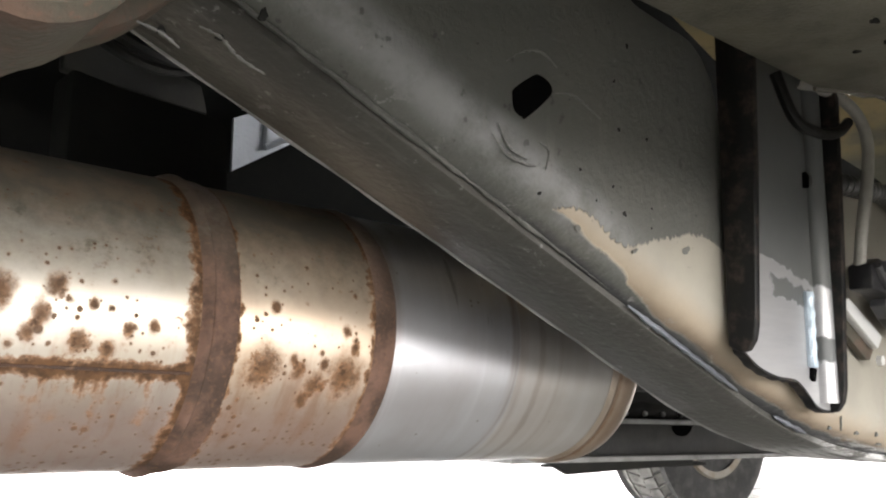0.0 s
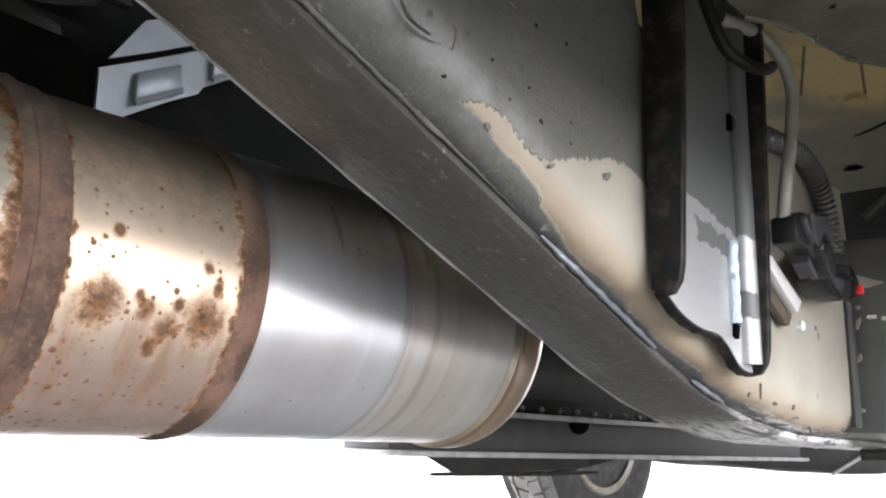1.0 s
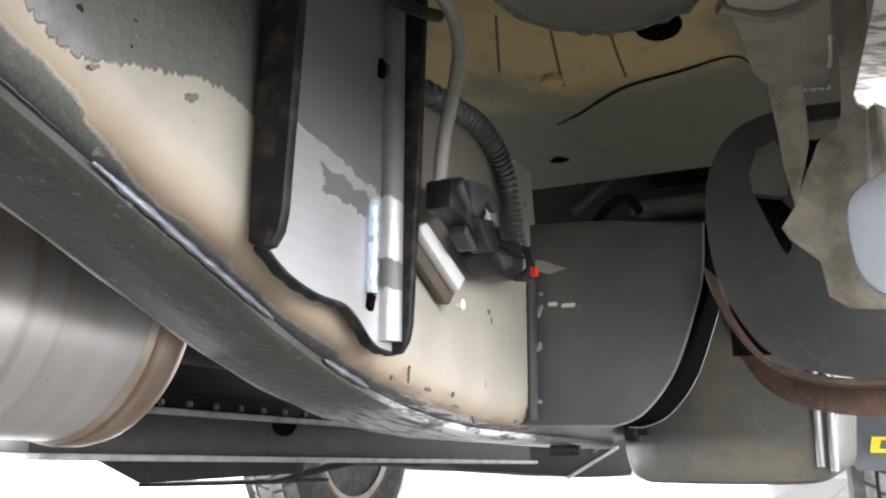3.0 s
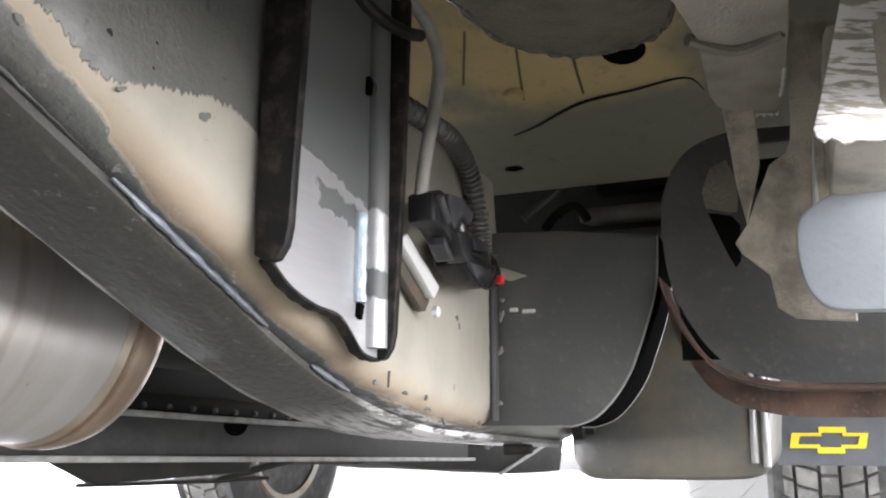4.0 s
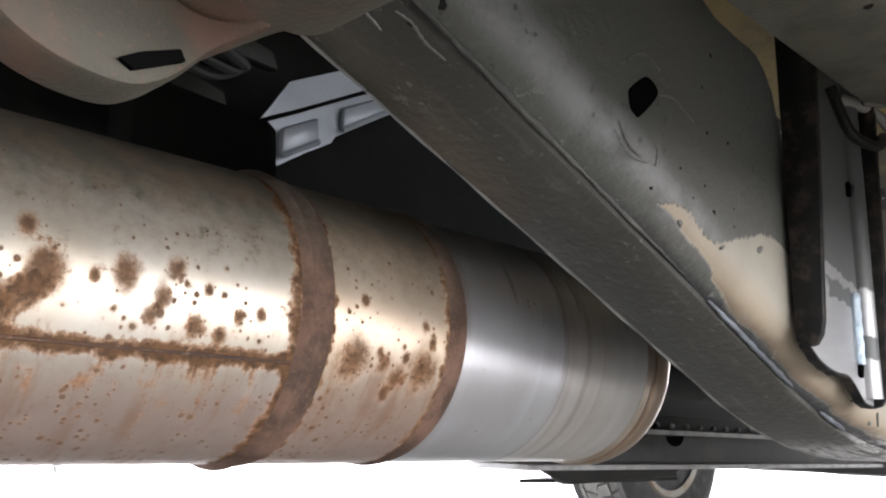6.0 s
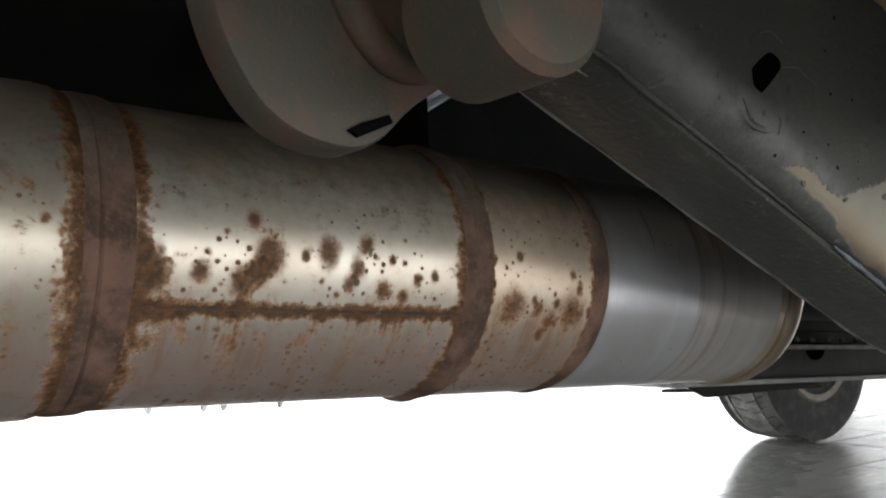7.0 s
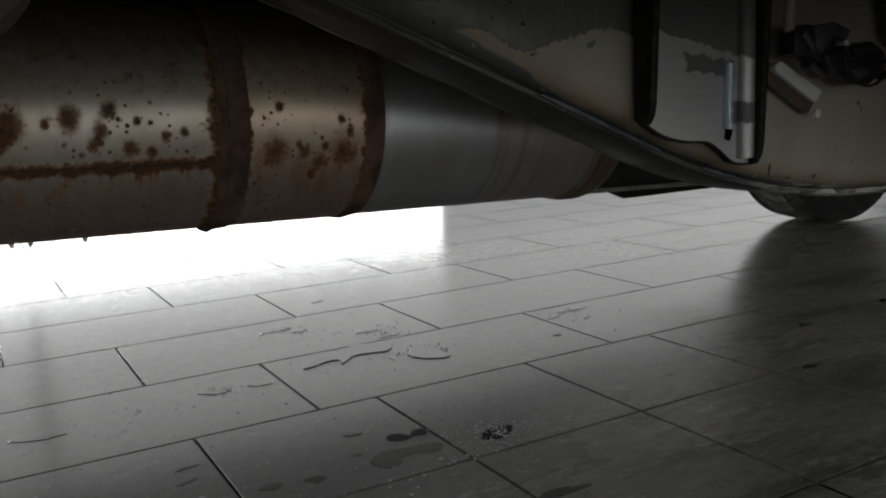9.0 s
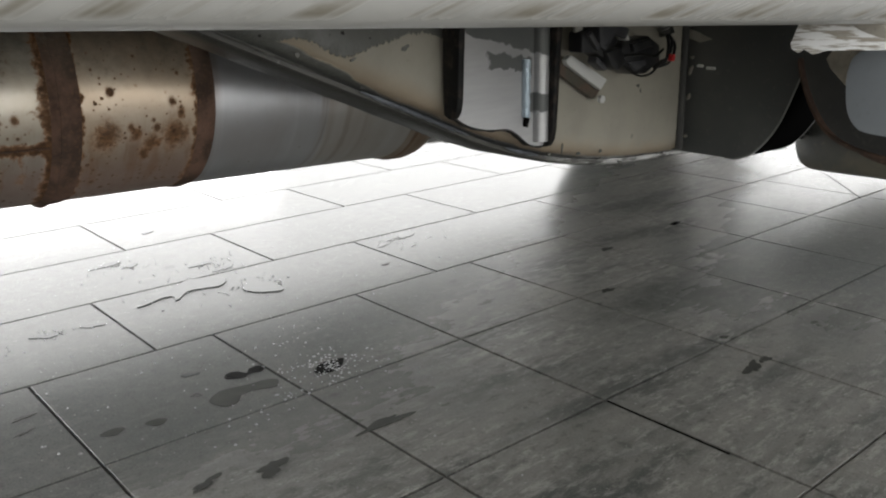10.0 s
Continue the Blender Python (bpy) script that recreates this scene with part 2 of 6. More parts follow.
    if cover:
        # bands: an even brown skin, greyer towards the top, with darker and warmer drifts
        skin = m.mix(m.step(m.noise(uv, 26, 5, 0.6), 0.36, 0.64), (0.045, 0.028, 0.021), (0.135, 0.078, 0.057))
        skin = m.mix(m.math("MULTIPLY", m.step(fine, 0.5, 0.7), 0.35), skin, (0.19, 0.10, 0.055))
        skin = m.mix(m.math("MULTIPLY", m.step(m.noise(uv, 90, 5, 0.7), 0.55, 0.7), 0.5), skin, (0.035, 0.022, 0.017))
        m.over(m.math("MULTIPLY", m.math("MULTIPLY_ADD", side, 0.55, 0.4), m.math("MULTIPLY_ADD", halo, 0.25, 0.75)), skin)
    else:
        orange = m.mix(m.step(fine, 0.35, 0.65), (0.24, 0.105, 0.034), (0.15, 0.068, 0.026))
        brown = m.mix(m.step(m.noise(uv, 120, 6, 0.7), 0.38, 0.62), (0.035, 0.019, 0.010), (0.095, 0.048, 0.022))
        m.over(m.math("MULTIPLY", halo, 0.75), orange)
        m.over(m.math("MULTIPLY", core, 0.9), brown)
    r = m.math("ADD", m.math("MULTIPLY_ADD", m.math("SUBTRACT", lines, 0.5), 0.06, rough), m.math("MULTIPLY", m.math("MAXIMUM", halo, upper_tone), 0.3))
    met = m.math("MULTIPLY", m.math("SUBTRACT", 1.0, m.math("MAXIMUM", m.math("MULTIPLY", m.math("MAXIMUM", halo, upper_tone), 0.7), core)), metal)
    m.put(m.math("MULTIPLY_ADD", m.math("MAXIMUM", halo, side if cover else 0.0), -0.38, 0.5), m.b.inputs["Specular IOR Level"])
    relief = m.math("ADD", m.math("MULTIPLY", core, m.math("MULTIPLY_ADD", fine, 1.2, 0.3)), m.math("MULTIPLY", broad, 0.4 if spots else 0.04))
    return m.done(rough=r, metal=met, bump=relief, depth=0.35, dist=0.0012)


def rust_material(name, light=(0.15, 0.085, 0.062), dark=(0.055, 0.033, 0.027)):
    m = Mat(name, dark, 0.8)
    p = m.place()
    a, b = m.noise(p, 28, 6), m.noise(p, 190, 4)
    m.over(m.step(a, 0.35, 0.68), light)
    m.over(m.math("MULTIPLY", m.step(b, 0.55, 0.68), 0.5), (0.2, 0.12, 0.075))
    return m.done(rough=lerp(m, a, 0.5, 0.8), metal=0.2, bump=m.math("ADD", a, b), depth=0.6, dist=0.0015)


def rail_material():
    """Frame paint: u is the place along the rail, v the height over its lower corner. Undercoat, a scraped cream primer patch and burnt weld edges."""
    m = Mat("frame_paint", (0.10, 0.103, 0.092), 0.5)
    uv = m.place("UV")
    u, v, _ = m.split(uv)
    p = m.place()
    _, _, z = m.split(m.node("ShaderNodeNewGeometry").outputs["Position"])
    broad, fine = m.noise(p, 11, 5), m.noise(p, 140, 4)
    m.over(m.math("MULTIPLY", m.step(broad, 0.42, 0.7), 0.5), (0.125, 0.122, 0.104))
    m.over(m.math("MULTIPLY", m.step(m.cells(p, 75), 0.09, 0.03), m.step(broad, 0.5, 0.62)), (0.022, 0.022, 0.02))
    # frosted lower corner, with its highlight painted in as a pale band
    ridge = m.math("MULTIPLY", m.math("MULTIPLY", m.step(v, 0.042, 0.026), m.step(v, 0.006, 0.018)), m.step(m.noise(m.scaled(p, (30, 30, 30)), 1.0, 6, 0.65), 0.32, 0.62))
    m.over(m.math("MULTIPLY", m.math("MULTIPLY", ridge, m.step(u, 0.50, 0.40)), 0.7), (0.235, 0.24, 0.24))
    # upper border of the scraped patch: wavy, with brushed teeth
    teeth = m.math("MULTIPLY", m.math("SUBTRACT", m.noise(m.scaled(p, (420, 420, 40)), 1.0, 2), 0.5), 0.009)
    line = m.t.nodes.new("ShaderNodeFloatCurve")
    pts = line.mapping.curves[0].points
    knots = ((0.0, 0.40), (0.10, 0.60), (0.2, 0.66), (0.28, 0.60), (0.36, 0.44), (0.45, 0.33), (0.55, 0.40), (0.72, 0.55), (0.9, 0.65), (1.0, 0.58))
    for i, (kx, ky) in enumerate(knots):
        if i in (0, len(knots) - 1):
            pts[0 if i == 0 else -1].location = (kx, ky)
        else:
            pts.new(kx, ky)
    line.mapping.update()
    m.put(m.math("DIVIDE", m.math("SUBTRACT", u, 0.365), 0.177), line.inputs["Value"])
    top = m.math("ADD", m.math("MULTIPLY_ADD", line.outputs[0], 0.05, 0.508), teeth)
    top = m.math("ADD", top, m.math("MULTIPLY", m.step(u, 0.6, 0.63), 0.3))
    bare = m.math("MULTIPLY", m.step(m.math("SUBTRACT", top, z), -0.0006, 0.0006), m.step(m.math("ADD", u, teeth), 0.374, 0.380))
    ragged = m.math("ADD", v, m.math("MULTIPLY", m.math("SUBTRACT", m.noise(p, 26, 8, 0.68), 0.5), m.math("MULTIPLY_ADD", m.step(u, 0.62, 0.70), 0.012, 0.009)))
    wedge = m.math("ADD", m.math("MULTIPLY", m.step(u, 0.50, 0.455), 0.005), m.math("MULTIPLY", m.step(m.math("ADD", u, teeth), 0.463, 0.455), 0.0035))
    lower = m.step(m.math("SUBTRACT", ragged, wedge), 0.0055, 0.0075)
    bare = m.math("MULTIPLY", m.math("MULTIPLY", bare, lower), m.step(u, 0.96, 0.945))
    cream = m.mix(m.step(m.noise(p, 22, 4), 0.35, 0.7), (0.315, 0.296, 0.245), (0.275, 0.258, 0.216))
    cream = m.mix(m.math("MULTIPLY", m.step(m.noise(m.scaled(p, (140, 140, 9)), 1.0, 3), 0.55, 0.75), 0.35), cream, (0.32, 0.29, 0.23))
    cream = m.mix(m.math("MULTIPLY", m.step(ragged, 0.030, 0.010), 0.38), cream, (0.40, 0.26, 0.14))
    cream = m.mix(m.math("MULTIPLY", m.step(ragged, 0.015, 0.006), 0.7), cream, (0.11, 0.075, 0.05))
    cream = m.mix(m.math("MULTIPLY", m.step(m.noise(p, 300, 3, 0.7), 0.66, 0.72), 0.45), cream, (0.14, 0.125, 0.10))
    flakes = m.step(m.math("ADD", m.cells(p, 34), m.math("MULTIPLY", m.noise(p, 170, 3), 0.12)), 0.17, 0.13)
    cream = m.mix(m.math("MULTIPLY", flakes, m.step(m.noise(p, 6, 1), 0.5, 0.56)), cream, (0.08, 0.08, 0.075))
    m.over(bare, cream)
    burnt = m.math("MULTIPLY", m.step(ragged, 0.009, 0.003), m.step(u, 0.3, 0.42))
    m.over(m.math("MULTIPLY", burnt, 0.75), (0.035, 0.036, 0.042))
    chips = m.math("MULTIPLY", m.step(m.noise(p, 70, 5, 0.7), 0.6, 0.66), m.step(v, 0.02, 0.0))
    m.over(m.math("MULTIPLY", chips, 0.7), (0.3, 0.3, 0.29))
    scratched = m.math("MULTIPLY", m.math("MULTIPLY", m.step(m.noise(m.scaled(p, (26, 160, 160)), 1.0, 5, 0.7), 0.46, 0.58), m.step(v, 0.013, 0.006)), m.math("MULTIPLY", m.step(u, 0.71, 0.76), m.step(u, 1.0, 0.94)))
    m.over(m.math("MULTIPLY", scratched, 0.8), (0.50, 0.50, 0.49))
    specks = m.step(m.noise(p, 170, 2), 0.70, 0.76)
    m.over(m.math("MULTIPLY", m.math("MULTIPLY", specks, m.math("MULTIPLY", m.step(m.noise(p, 14, 3), 0.45, 0.6), m.math("SUBTRACT", 1.0, bare))), 0.6), (0.27, 0.27, 0.25))
    m.over(m.math("MULTIPLY", m.math("MULTIPLY", m.step(m.noise(p, 120, 3), 0.34, 0.28), m.math("SUBTRACT", 1.0, bare)), 0.6), (0.035, 0.036, 0.033))
    r = m.math("ADD", lerp(m, broad, 0.36, 0.56), m.math("MULTIPLY", bare, 0.1))
    peel, streak = m.noise(p, 420, 3), m.noise(m.scaled(p, (60, 60, 14)), 1.0, 5, 0.7)
    m.over(m.math("MULTIPLY", m.math("MULTIPLY", m.step(streak, 0.56, 0.7), 0.25), m.math("SUBTRACT", 1.0, bare)), (0.19, 0.185, 0.165))
    relief = m.math("ADD", m.math("ADD", broad, fine), m.math("ADD", m.math("MULTIPLY_ADD", peel, 0.45, m.noise(p, 48, 4, 0.6)), m.math("MULTIPLY", streak, 0.7)))
    relief = m.math("ADD", m.math("MULTIPLY", relief, m.math("MULTIPLY_ADD", bare, -0.8, 1.0)), m.math("MULTIPLY", bare, -0.8))
    return m.done(rough=r, bump=relief, depth=0.55, dist=0.0016)


def plate_material():
    """Sprayed-over bottom plate: dull grey with long scrapes and pale chips."""
    m = Mat("scraped_plate", (0.046, 0.045, 0.039), 0.42)
    m.b.inputs["Specular IOR Level"].default_value = 0.45
    p = m.place()
    broad, fine, scrape = m.noise(p, 9, 5), m.noise(p, 160, 4), m.noise(m.scaled(p, (14, 90, 40)), 1.0, 5, 0.65)
    m.over(m.math("MULTIPLY", m.step(broad, 0.4, 0.7), 0.5), (0.078, 0.075, 0.063))
    m.over(m.math("MULTIPLY", m.step(scrape, 0.54, 0.68), 0.4), (0.13, 0.128, 0.118))
    m.over(m.math("MULTIPLY", m.step(m.noise(p, 95, 5, 0.75), 0.61, 0.67), 0.6), (0.24, 0.24, 0.235))
    m.over(m.math("MULTIPLY", m.step(fine, 0.4, 0.3), 0.5), (0.035, 0.035, 0.033))
    x, _, _ = m.split(p)
    bright = m.math("MULTIPLY", m.step(m.noise(m.scaled(p, (26, 160, 160)), 1.0, 5, 0.7), 0.42, 0.55), m.math("MULTIPLY", m.step(x, 0.70, 0.78), m.step(x, 1.05, 0.95)))
    m.over(m.math("MULTIPLY", bright, 0.85), (0.55, 0.55, 0.54))
    return m.done(rough=lerp(m, broad, 0.3, 0.5), bump=m.math("ADD", m.math("ADD", m.math("MULTIPLY", fine, 1.3), broad), m.math("MULTIPLY", scrape, 0.5)), depth=0.5, dist=0.0015)


def bracket_material():
    """Black bracket whose lower half has been ground to bare metal."""
    m = Mat("bracket_paint", (0.095, 0.10, 0.097), 0.45)
    p = m.place()
    x, y, z = m.split(p)
    n = m.noise(p, 60, 4)
    edge = m.math("ADD", m.math("MULTIPLY", m.math("SUBTRACT", n, 0.5), 0.02), m.math("MULTIPLY_ADD", m.math("SUBTRACT", x, 0.55), -0.28, 0.545))
    bare = m.step(m.math("SUBTRACT", edge, z), -0.001, 0.001)
    flap = m.math("MULTIPLY", m.step(m.math("ABSOLUTE", m.math("SUBTRACT", z, m.math("ADD", m.math("MULTIPLY", n, 0.022), m.math("MULTIPLY_ADD", m.math("SUBTRACT", x, 0.6), -0.10, 0.5)))), 0.0085, 0.007), m.math("MULTIPLY", m.step(m.math("ADD", x, m.math("MULTIPLY", n, 0.03)), 0.607, 0.612), m.step(x, 0.652, 0.648)))
    flap = m.math("MAXIMUM", flap, m.math("MULTIPLY", m.step(m.math("ABSOLUTE", m.math("SUBTRACT", z, m.math("MULTIPLY_ADD", n, 0.02, 0.461))), 0.010, 0.008), m.step(x, 0.645, 0.65)))
    bare = m.math("MULTIPLY", bare, m.math("SUBTRACT", 1.0, flap))
    rust = m.step(m.math("ADD", m.cells(p, 60), m.math("MULTIPLY", n, 0.1)), 0.10, 0.06)
    m.over(m.math("MULTIPLY", m.step(m.noise(p, 12, 4), 0.45, 0.7), 0.4), (0.13, 0.135, 0.125))
    m.over(bare, m.mix(m.noise(m.scaled(p, (30, 30, 220)), 1.0, 3), (0.33, 0.33, 0.335), (0.42, 0.42, 0.415)))
    m.over(m.math("MULTIPLY", m.math("MULTIPLY", rust, bare), 0.6), (0.16, 0.10, 0.06))
    return m.done(rough=lerp(m, bare, 0.5, 0.42), metal=m.math("MULTIPLY", bare, 0.55), bump=m.math("ADD", n, m.math("MULTIPLY", bare, -1.0)), depth=0.3, dist=0.001)


def rocker_material():
    m = Mat("white_body_paint", (0.72, 0.72, 0.7), 0.28)
    p = m.place()
    x, y, z = m.split(p)
    low = m.math("SUBTRACT", z, m.math("MULTIPLY_ADD", x, -0.030, 0.569))
    n = m.noise(m.scaled(p, (30, 30, 90)), 1.0, 5, 0.65)
    slant = m.node("ShaderNodeCombineXYZ", X=m.math("MULTIPLY_ADD", low, -1.3, x))
    streak = m.noise(m.scaled(slant.outputs[0], (30, 1, 1)), 1.0, 4, 0.6)
    dirt = m.math("MULTIPLY", m.step(m.math("ADD", low, m.math("MULTIPLY", m.math("SUBTRACT", n, 0.5), 0.016)), 0.015, 0.004), m.step(streak, 0.46, 0.60))
    dirt = m.math("MULTIPLY", dirt, m.step(low, 0.002, 0.005))
    m.over(m.math("MULTIPLY", dirt, 0.85), (0.24, 0.20, 0.13))
    film = m.step(m.math("ADD", low, m.math("MULTIPLY", streak, 0.01)), 0.022, 0.0)
    m.over(m.math("MULTIPLY", film, 0.3), (0.52, 0.50, 0.44))
    return m.done(rough=lerp(m, dirt, 0.25, 0.6), bump=n, depth=0.05)


def floorpan_material():
    """Underbody sheet: grey sealer with amber cavity wax over primer."""
    m = Mat("underbody_sealer", (0.20, 0.195, 0.15), 0.5)
    p = m.node("ShaderNodeNewGeometry").outputs["Position"]
    x, y, z = m.split(p)
    n, f = m.noise(p, 7, 5), m.noise(p, 60, 4)
    wax = m.math("MULTIPLY", m.step(m.math("ADD", x, m.math("MULTIPLY", n, 0.10)), 1.07, 1.01), m.math("MULTIPLY", m.step(y, 0.55, 0.42), m.step(y, 0.13, 0.2)))
    m.over(m.math("MULTIPLY", wax, m.step(n, 0.3, 0.55)), (0.52, 0.40, 0.19))
    m.over(m.math("MULTIPLY", m.step(f, 0.54, 0.7), 0.25), (0.09, 0.085, 0.07))
    return m.done(rough=lerp(m, n, 0.35, 0.65), bump=m.math("ADD", n, f), depth=0.3)


M_TILE = tile_material()
M_GROUT = grout_material()
M_WALL = grimy("wall_paint", (0.30, 0.30, 0.29), (0.24, 0.24, 0.23), 0.6, amount=0.3, scale=2)
M_CEIL = grimy("ceiling_paint", (0.34, 0.34, 0.33), (0.27, 0.27, 0.26), 0.8, amount=0.3, scale=2)
M_FRAME = grimy("window_frame_metal", (0.5, 0.5, 0.5), (0.4, 0.4, 0.4), 0.4, 0.6)
M_RAIL = rail_material()
M_PLATE = plate_material()
M_WELD = grimy("weld_steel", (0.24, 0.26, 0.29), (0.12, 0.12, 0.13), 0.42, 0.7, 0.7, 40, 0.8)
M_BRACKET = bracket_material()
M_BLACK = grimy("black_undercoat", (0.009, 0.009, 0.008), (0.028, 0.026, 0.021), 0.55, amount=0.5, scale=20, gloss=0.2)
# near-black that puts the deep underbody shade into the colour
M_SHADE = grimy("shade_black", (0.013, 0.014, 0.013), (0.024, 0.024, 0.021), 0.8, amount=0.5, gloss=0.1)
M_DARK = grimy("dark_underbody", (0.03, 0.031, 0.028), (0.06, 0.058, 0.048), 0.6, amount=0.6, gloss=0.3)
M_GREY = grimy("grey_chassis_paint", (0.07, 0.073, 0.07), (0.13, 0.127, 0.115), 0.45, amount=0.5, scale=10)
M_PIT = grimy("pit_shadow", (0.02, 0.02, 0.019), (0.03, 0.03, 0.028), 0.8, gloss=0.1)
M_PAN = floorpan_material()
M_WHITE = rocker_material()
M_SEAM = rust_material("seam_rust", (0.075, 0.037, 0.02), (0.03, 0.017, 0.011))
M_RUSTBROWN = rust_material("brown_rust", (0.14, 0.085, 0.06), (0.06, 0.04, 0.03))
M_HANGER = grimy("rusty_casting", (0.072, 0.067, 0.052), (0.135, 0.078, 0.056), 0.6, amount=0.9, scale=30, depth=0.6, gloss=0.25)
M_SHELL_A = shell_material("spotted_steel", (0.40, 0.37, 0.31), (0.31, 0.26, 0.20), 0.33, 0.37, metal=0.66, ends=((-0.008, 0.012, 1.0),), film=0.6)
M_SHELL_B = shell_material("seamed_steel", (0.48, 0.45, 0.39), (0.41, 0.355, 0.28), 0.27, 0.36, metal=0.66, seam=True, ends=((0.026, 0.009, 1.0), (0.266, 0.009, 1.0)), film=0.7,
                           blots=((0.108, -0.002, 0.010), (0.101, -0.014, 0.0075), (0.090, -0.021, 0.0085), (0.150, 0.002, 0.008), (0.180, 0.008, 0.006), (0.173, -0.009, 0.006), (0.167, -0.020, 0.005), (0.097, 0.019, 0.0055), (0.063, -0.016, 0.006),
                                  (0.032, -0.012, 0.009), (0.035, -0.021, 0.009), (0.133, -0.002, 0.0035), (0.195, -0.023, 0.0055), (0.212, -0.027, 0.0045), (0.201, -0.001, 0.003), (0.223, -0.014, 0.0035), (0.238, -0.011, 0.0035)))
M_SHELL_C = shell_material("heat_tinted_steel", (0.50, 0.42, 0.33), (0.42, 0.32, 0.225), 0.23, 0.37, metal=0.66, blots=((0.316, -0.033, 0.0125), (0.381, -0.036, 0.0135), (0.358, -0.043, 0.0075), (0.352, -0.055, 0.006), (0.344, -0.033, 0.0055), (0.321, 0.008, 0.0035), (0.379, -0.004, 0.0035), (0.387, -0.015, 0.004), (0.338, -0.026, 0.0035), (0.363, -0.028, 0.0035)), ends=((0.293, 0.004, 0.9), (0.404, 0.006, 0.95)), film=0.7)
M_SHELL_D = shell_material("brushed_steel", (0.53, 0.535, 0.545), (0.46, 0.445, 0.45), 0.0, 0.35, metal=0.78, streaks=0.2, rings=((0.552, 0.007, 0.55), (0.424, 0.009, 0.4)))
M_SHELL_E = shell_material("warm_steel", (0.56, 0.545, 0.52), (0.50, 0.465, 0.42), 0.0, 0.35, metal=0.76, streaks=0.16, rings=((0.689, 0.008, 0.75), (0.560, 0.010, 0.3), (0.585, 0.006, 0.3), (0.61, 0.004, 0.15)))
M_BAND = shell_material("band_rust", (0.36, 0.31, 0.25), (0.25, 0.19, 0.14), 0.34, 0.5, cover=0.5, metal=0.7)
M_RUBBER = grimy("tyre_rubber", (0.03, 0.03, 0.03), (0.10, 0.098, 0.09), 0.75, amount=0.7, scale=20)
M_TREAD = grimy("dusty_tread", (0.10, 0.098, 0.09), (0.24, 0.235, 0.22), 0.85, amount=0.8, scale=20)
M_RIM = grimy("wheel_paint", (0.30, 0.285, 0.25), (0.20, 0.13, 0.065), 0.5, 0.2, 0.8, 14)
M_FLAP = grimy("flap_rubber", (0.10, 0.107, 0.115), (0.06, 0.063, 0.068), 0.6, amount=0.4)
M_YELLOW = grimy("yellow_emblem", (0.75, 0.58, 0.03), (0.6, 0.45, 0.05), 0.4, amount=0.3)
M_HOSE = grimy("grey_hose", (0.30, 0.29, 0.26), (0.16, 0.155, 0.14), 0.6, amount=0.5, scale=40)
M_CONDUIT = grimy("black_conduit", (0.085, 0.085, 0.08), (0.14, 0.135, 0.12), 0.32, amount=0.4, scale=40)
M_PLASTIC = grimy("black_plastic", (0.014, 0.014, 0.015), (0.05, 0.05, 0.047), 0.35, amount=0.5, scale=40, gloss=0.3)
M_GREYPLASTIC = grimy("grey_plastic", (0.035, 0.036, 0.04), (0.09, 0.09, 0.088), 0.4, amount=0.6, scale=60)
M_CLIP = grimy("light_clip", (0.58, 0.58, 0.56), (0.55, 0.55, 0.52), 0.4, amount=0.4, scale=40)
M_RED = grimy("red_clip", (0.6, 0.03, 0.03), (0.4, 0.02, 0.02), 0.4)
M_BEIGE = grimy("dusty_primer", (0.50, 0.465, 0.40), (0.17, 0.155, 0.13), 0.5, amount=0.7, scale=22)
M_CHIPPED = grimy("chipped_primer", (0.50, 0.455, 0.37), (0.19, 0.165, 0.13), 0.4, amount=0.85, scale=34, depth=0.8)
M_PAD = grimy("grey_pad", (0.36, 0.39, 0.42), (0.27, 0.29, 0.31), 0.5, amount=0.4)
M_SHIELD = grimy("aluminium_shield", (0.36, 0.39, 0.42), (0.27, 0.29, 0.31), 0.4, 0.3, 0.4)
M_TANK = grimy("tank_coating", (0.05, 0.052, 0.047), (0.115, 0.098, 0.066), 0.42, amount=0.7, scale=12)
M_CORNER_GLINT = grimy("corner_glint_grey", (0.22, 0.22, 0.21), (0.13, 0.125, 0.11), 0.35, 0.1, 0.6)
M_WATER = grimy("water_sheet", (0.15, 0.16, 0.155), (0.17, 0.178, 0.17), 0.11, amount=0.4, scale=40, depth=0.0)
# water drops whose bright glint is mixed in as a milky white colour
M_DROP = Mat("drop_water", (0.85, 0.87, 0.87), 0.05)
M_DROP.b.inputs["Transmission Weight"].default_value = 0.45
M_DROP = M_DROP.done()
# flat black: the underbody's reflection painted into two puddles; also the dirt crumb
M_SPOT_BLACK = grimy("flat_black_spot", (0.006, 0.006, 0.006), (0.01, 0.01, 0.01), 0.22, gloss=0.02, depth=0.0)
M_FILM = grimy("damp_film", (0.075, 0.08, 0.07), (0.10, 0.105, 0.09), 0.16, scale=60, depth=0.0)
M_DAMP = grimy("damp_stain", (0.04, 0.042, 0.035), (0.075, 0.076, 0.066), 0.35, scale=60, gloss=0.12, depth=0.0)

# ---- building helpers ----


def empty(name, at, label, category, group="", kind=""):
    ob = new(name)
    ob.location = at
    ob.empty_display_size = 0.05
    return tagged(ob, label, category, group, kind)


def world_of(ob):
    return (world_of(ob.parent) @ ob.matrix_parent_inverse if ob.parent else Matrix.Identity(4)) @ ob.matrix_basis


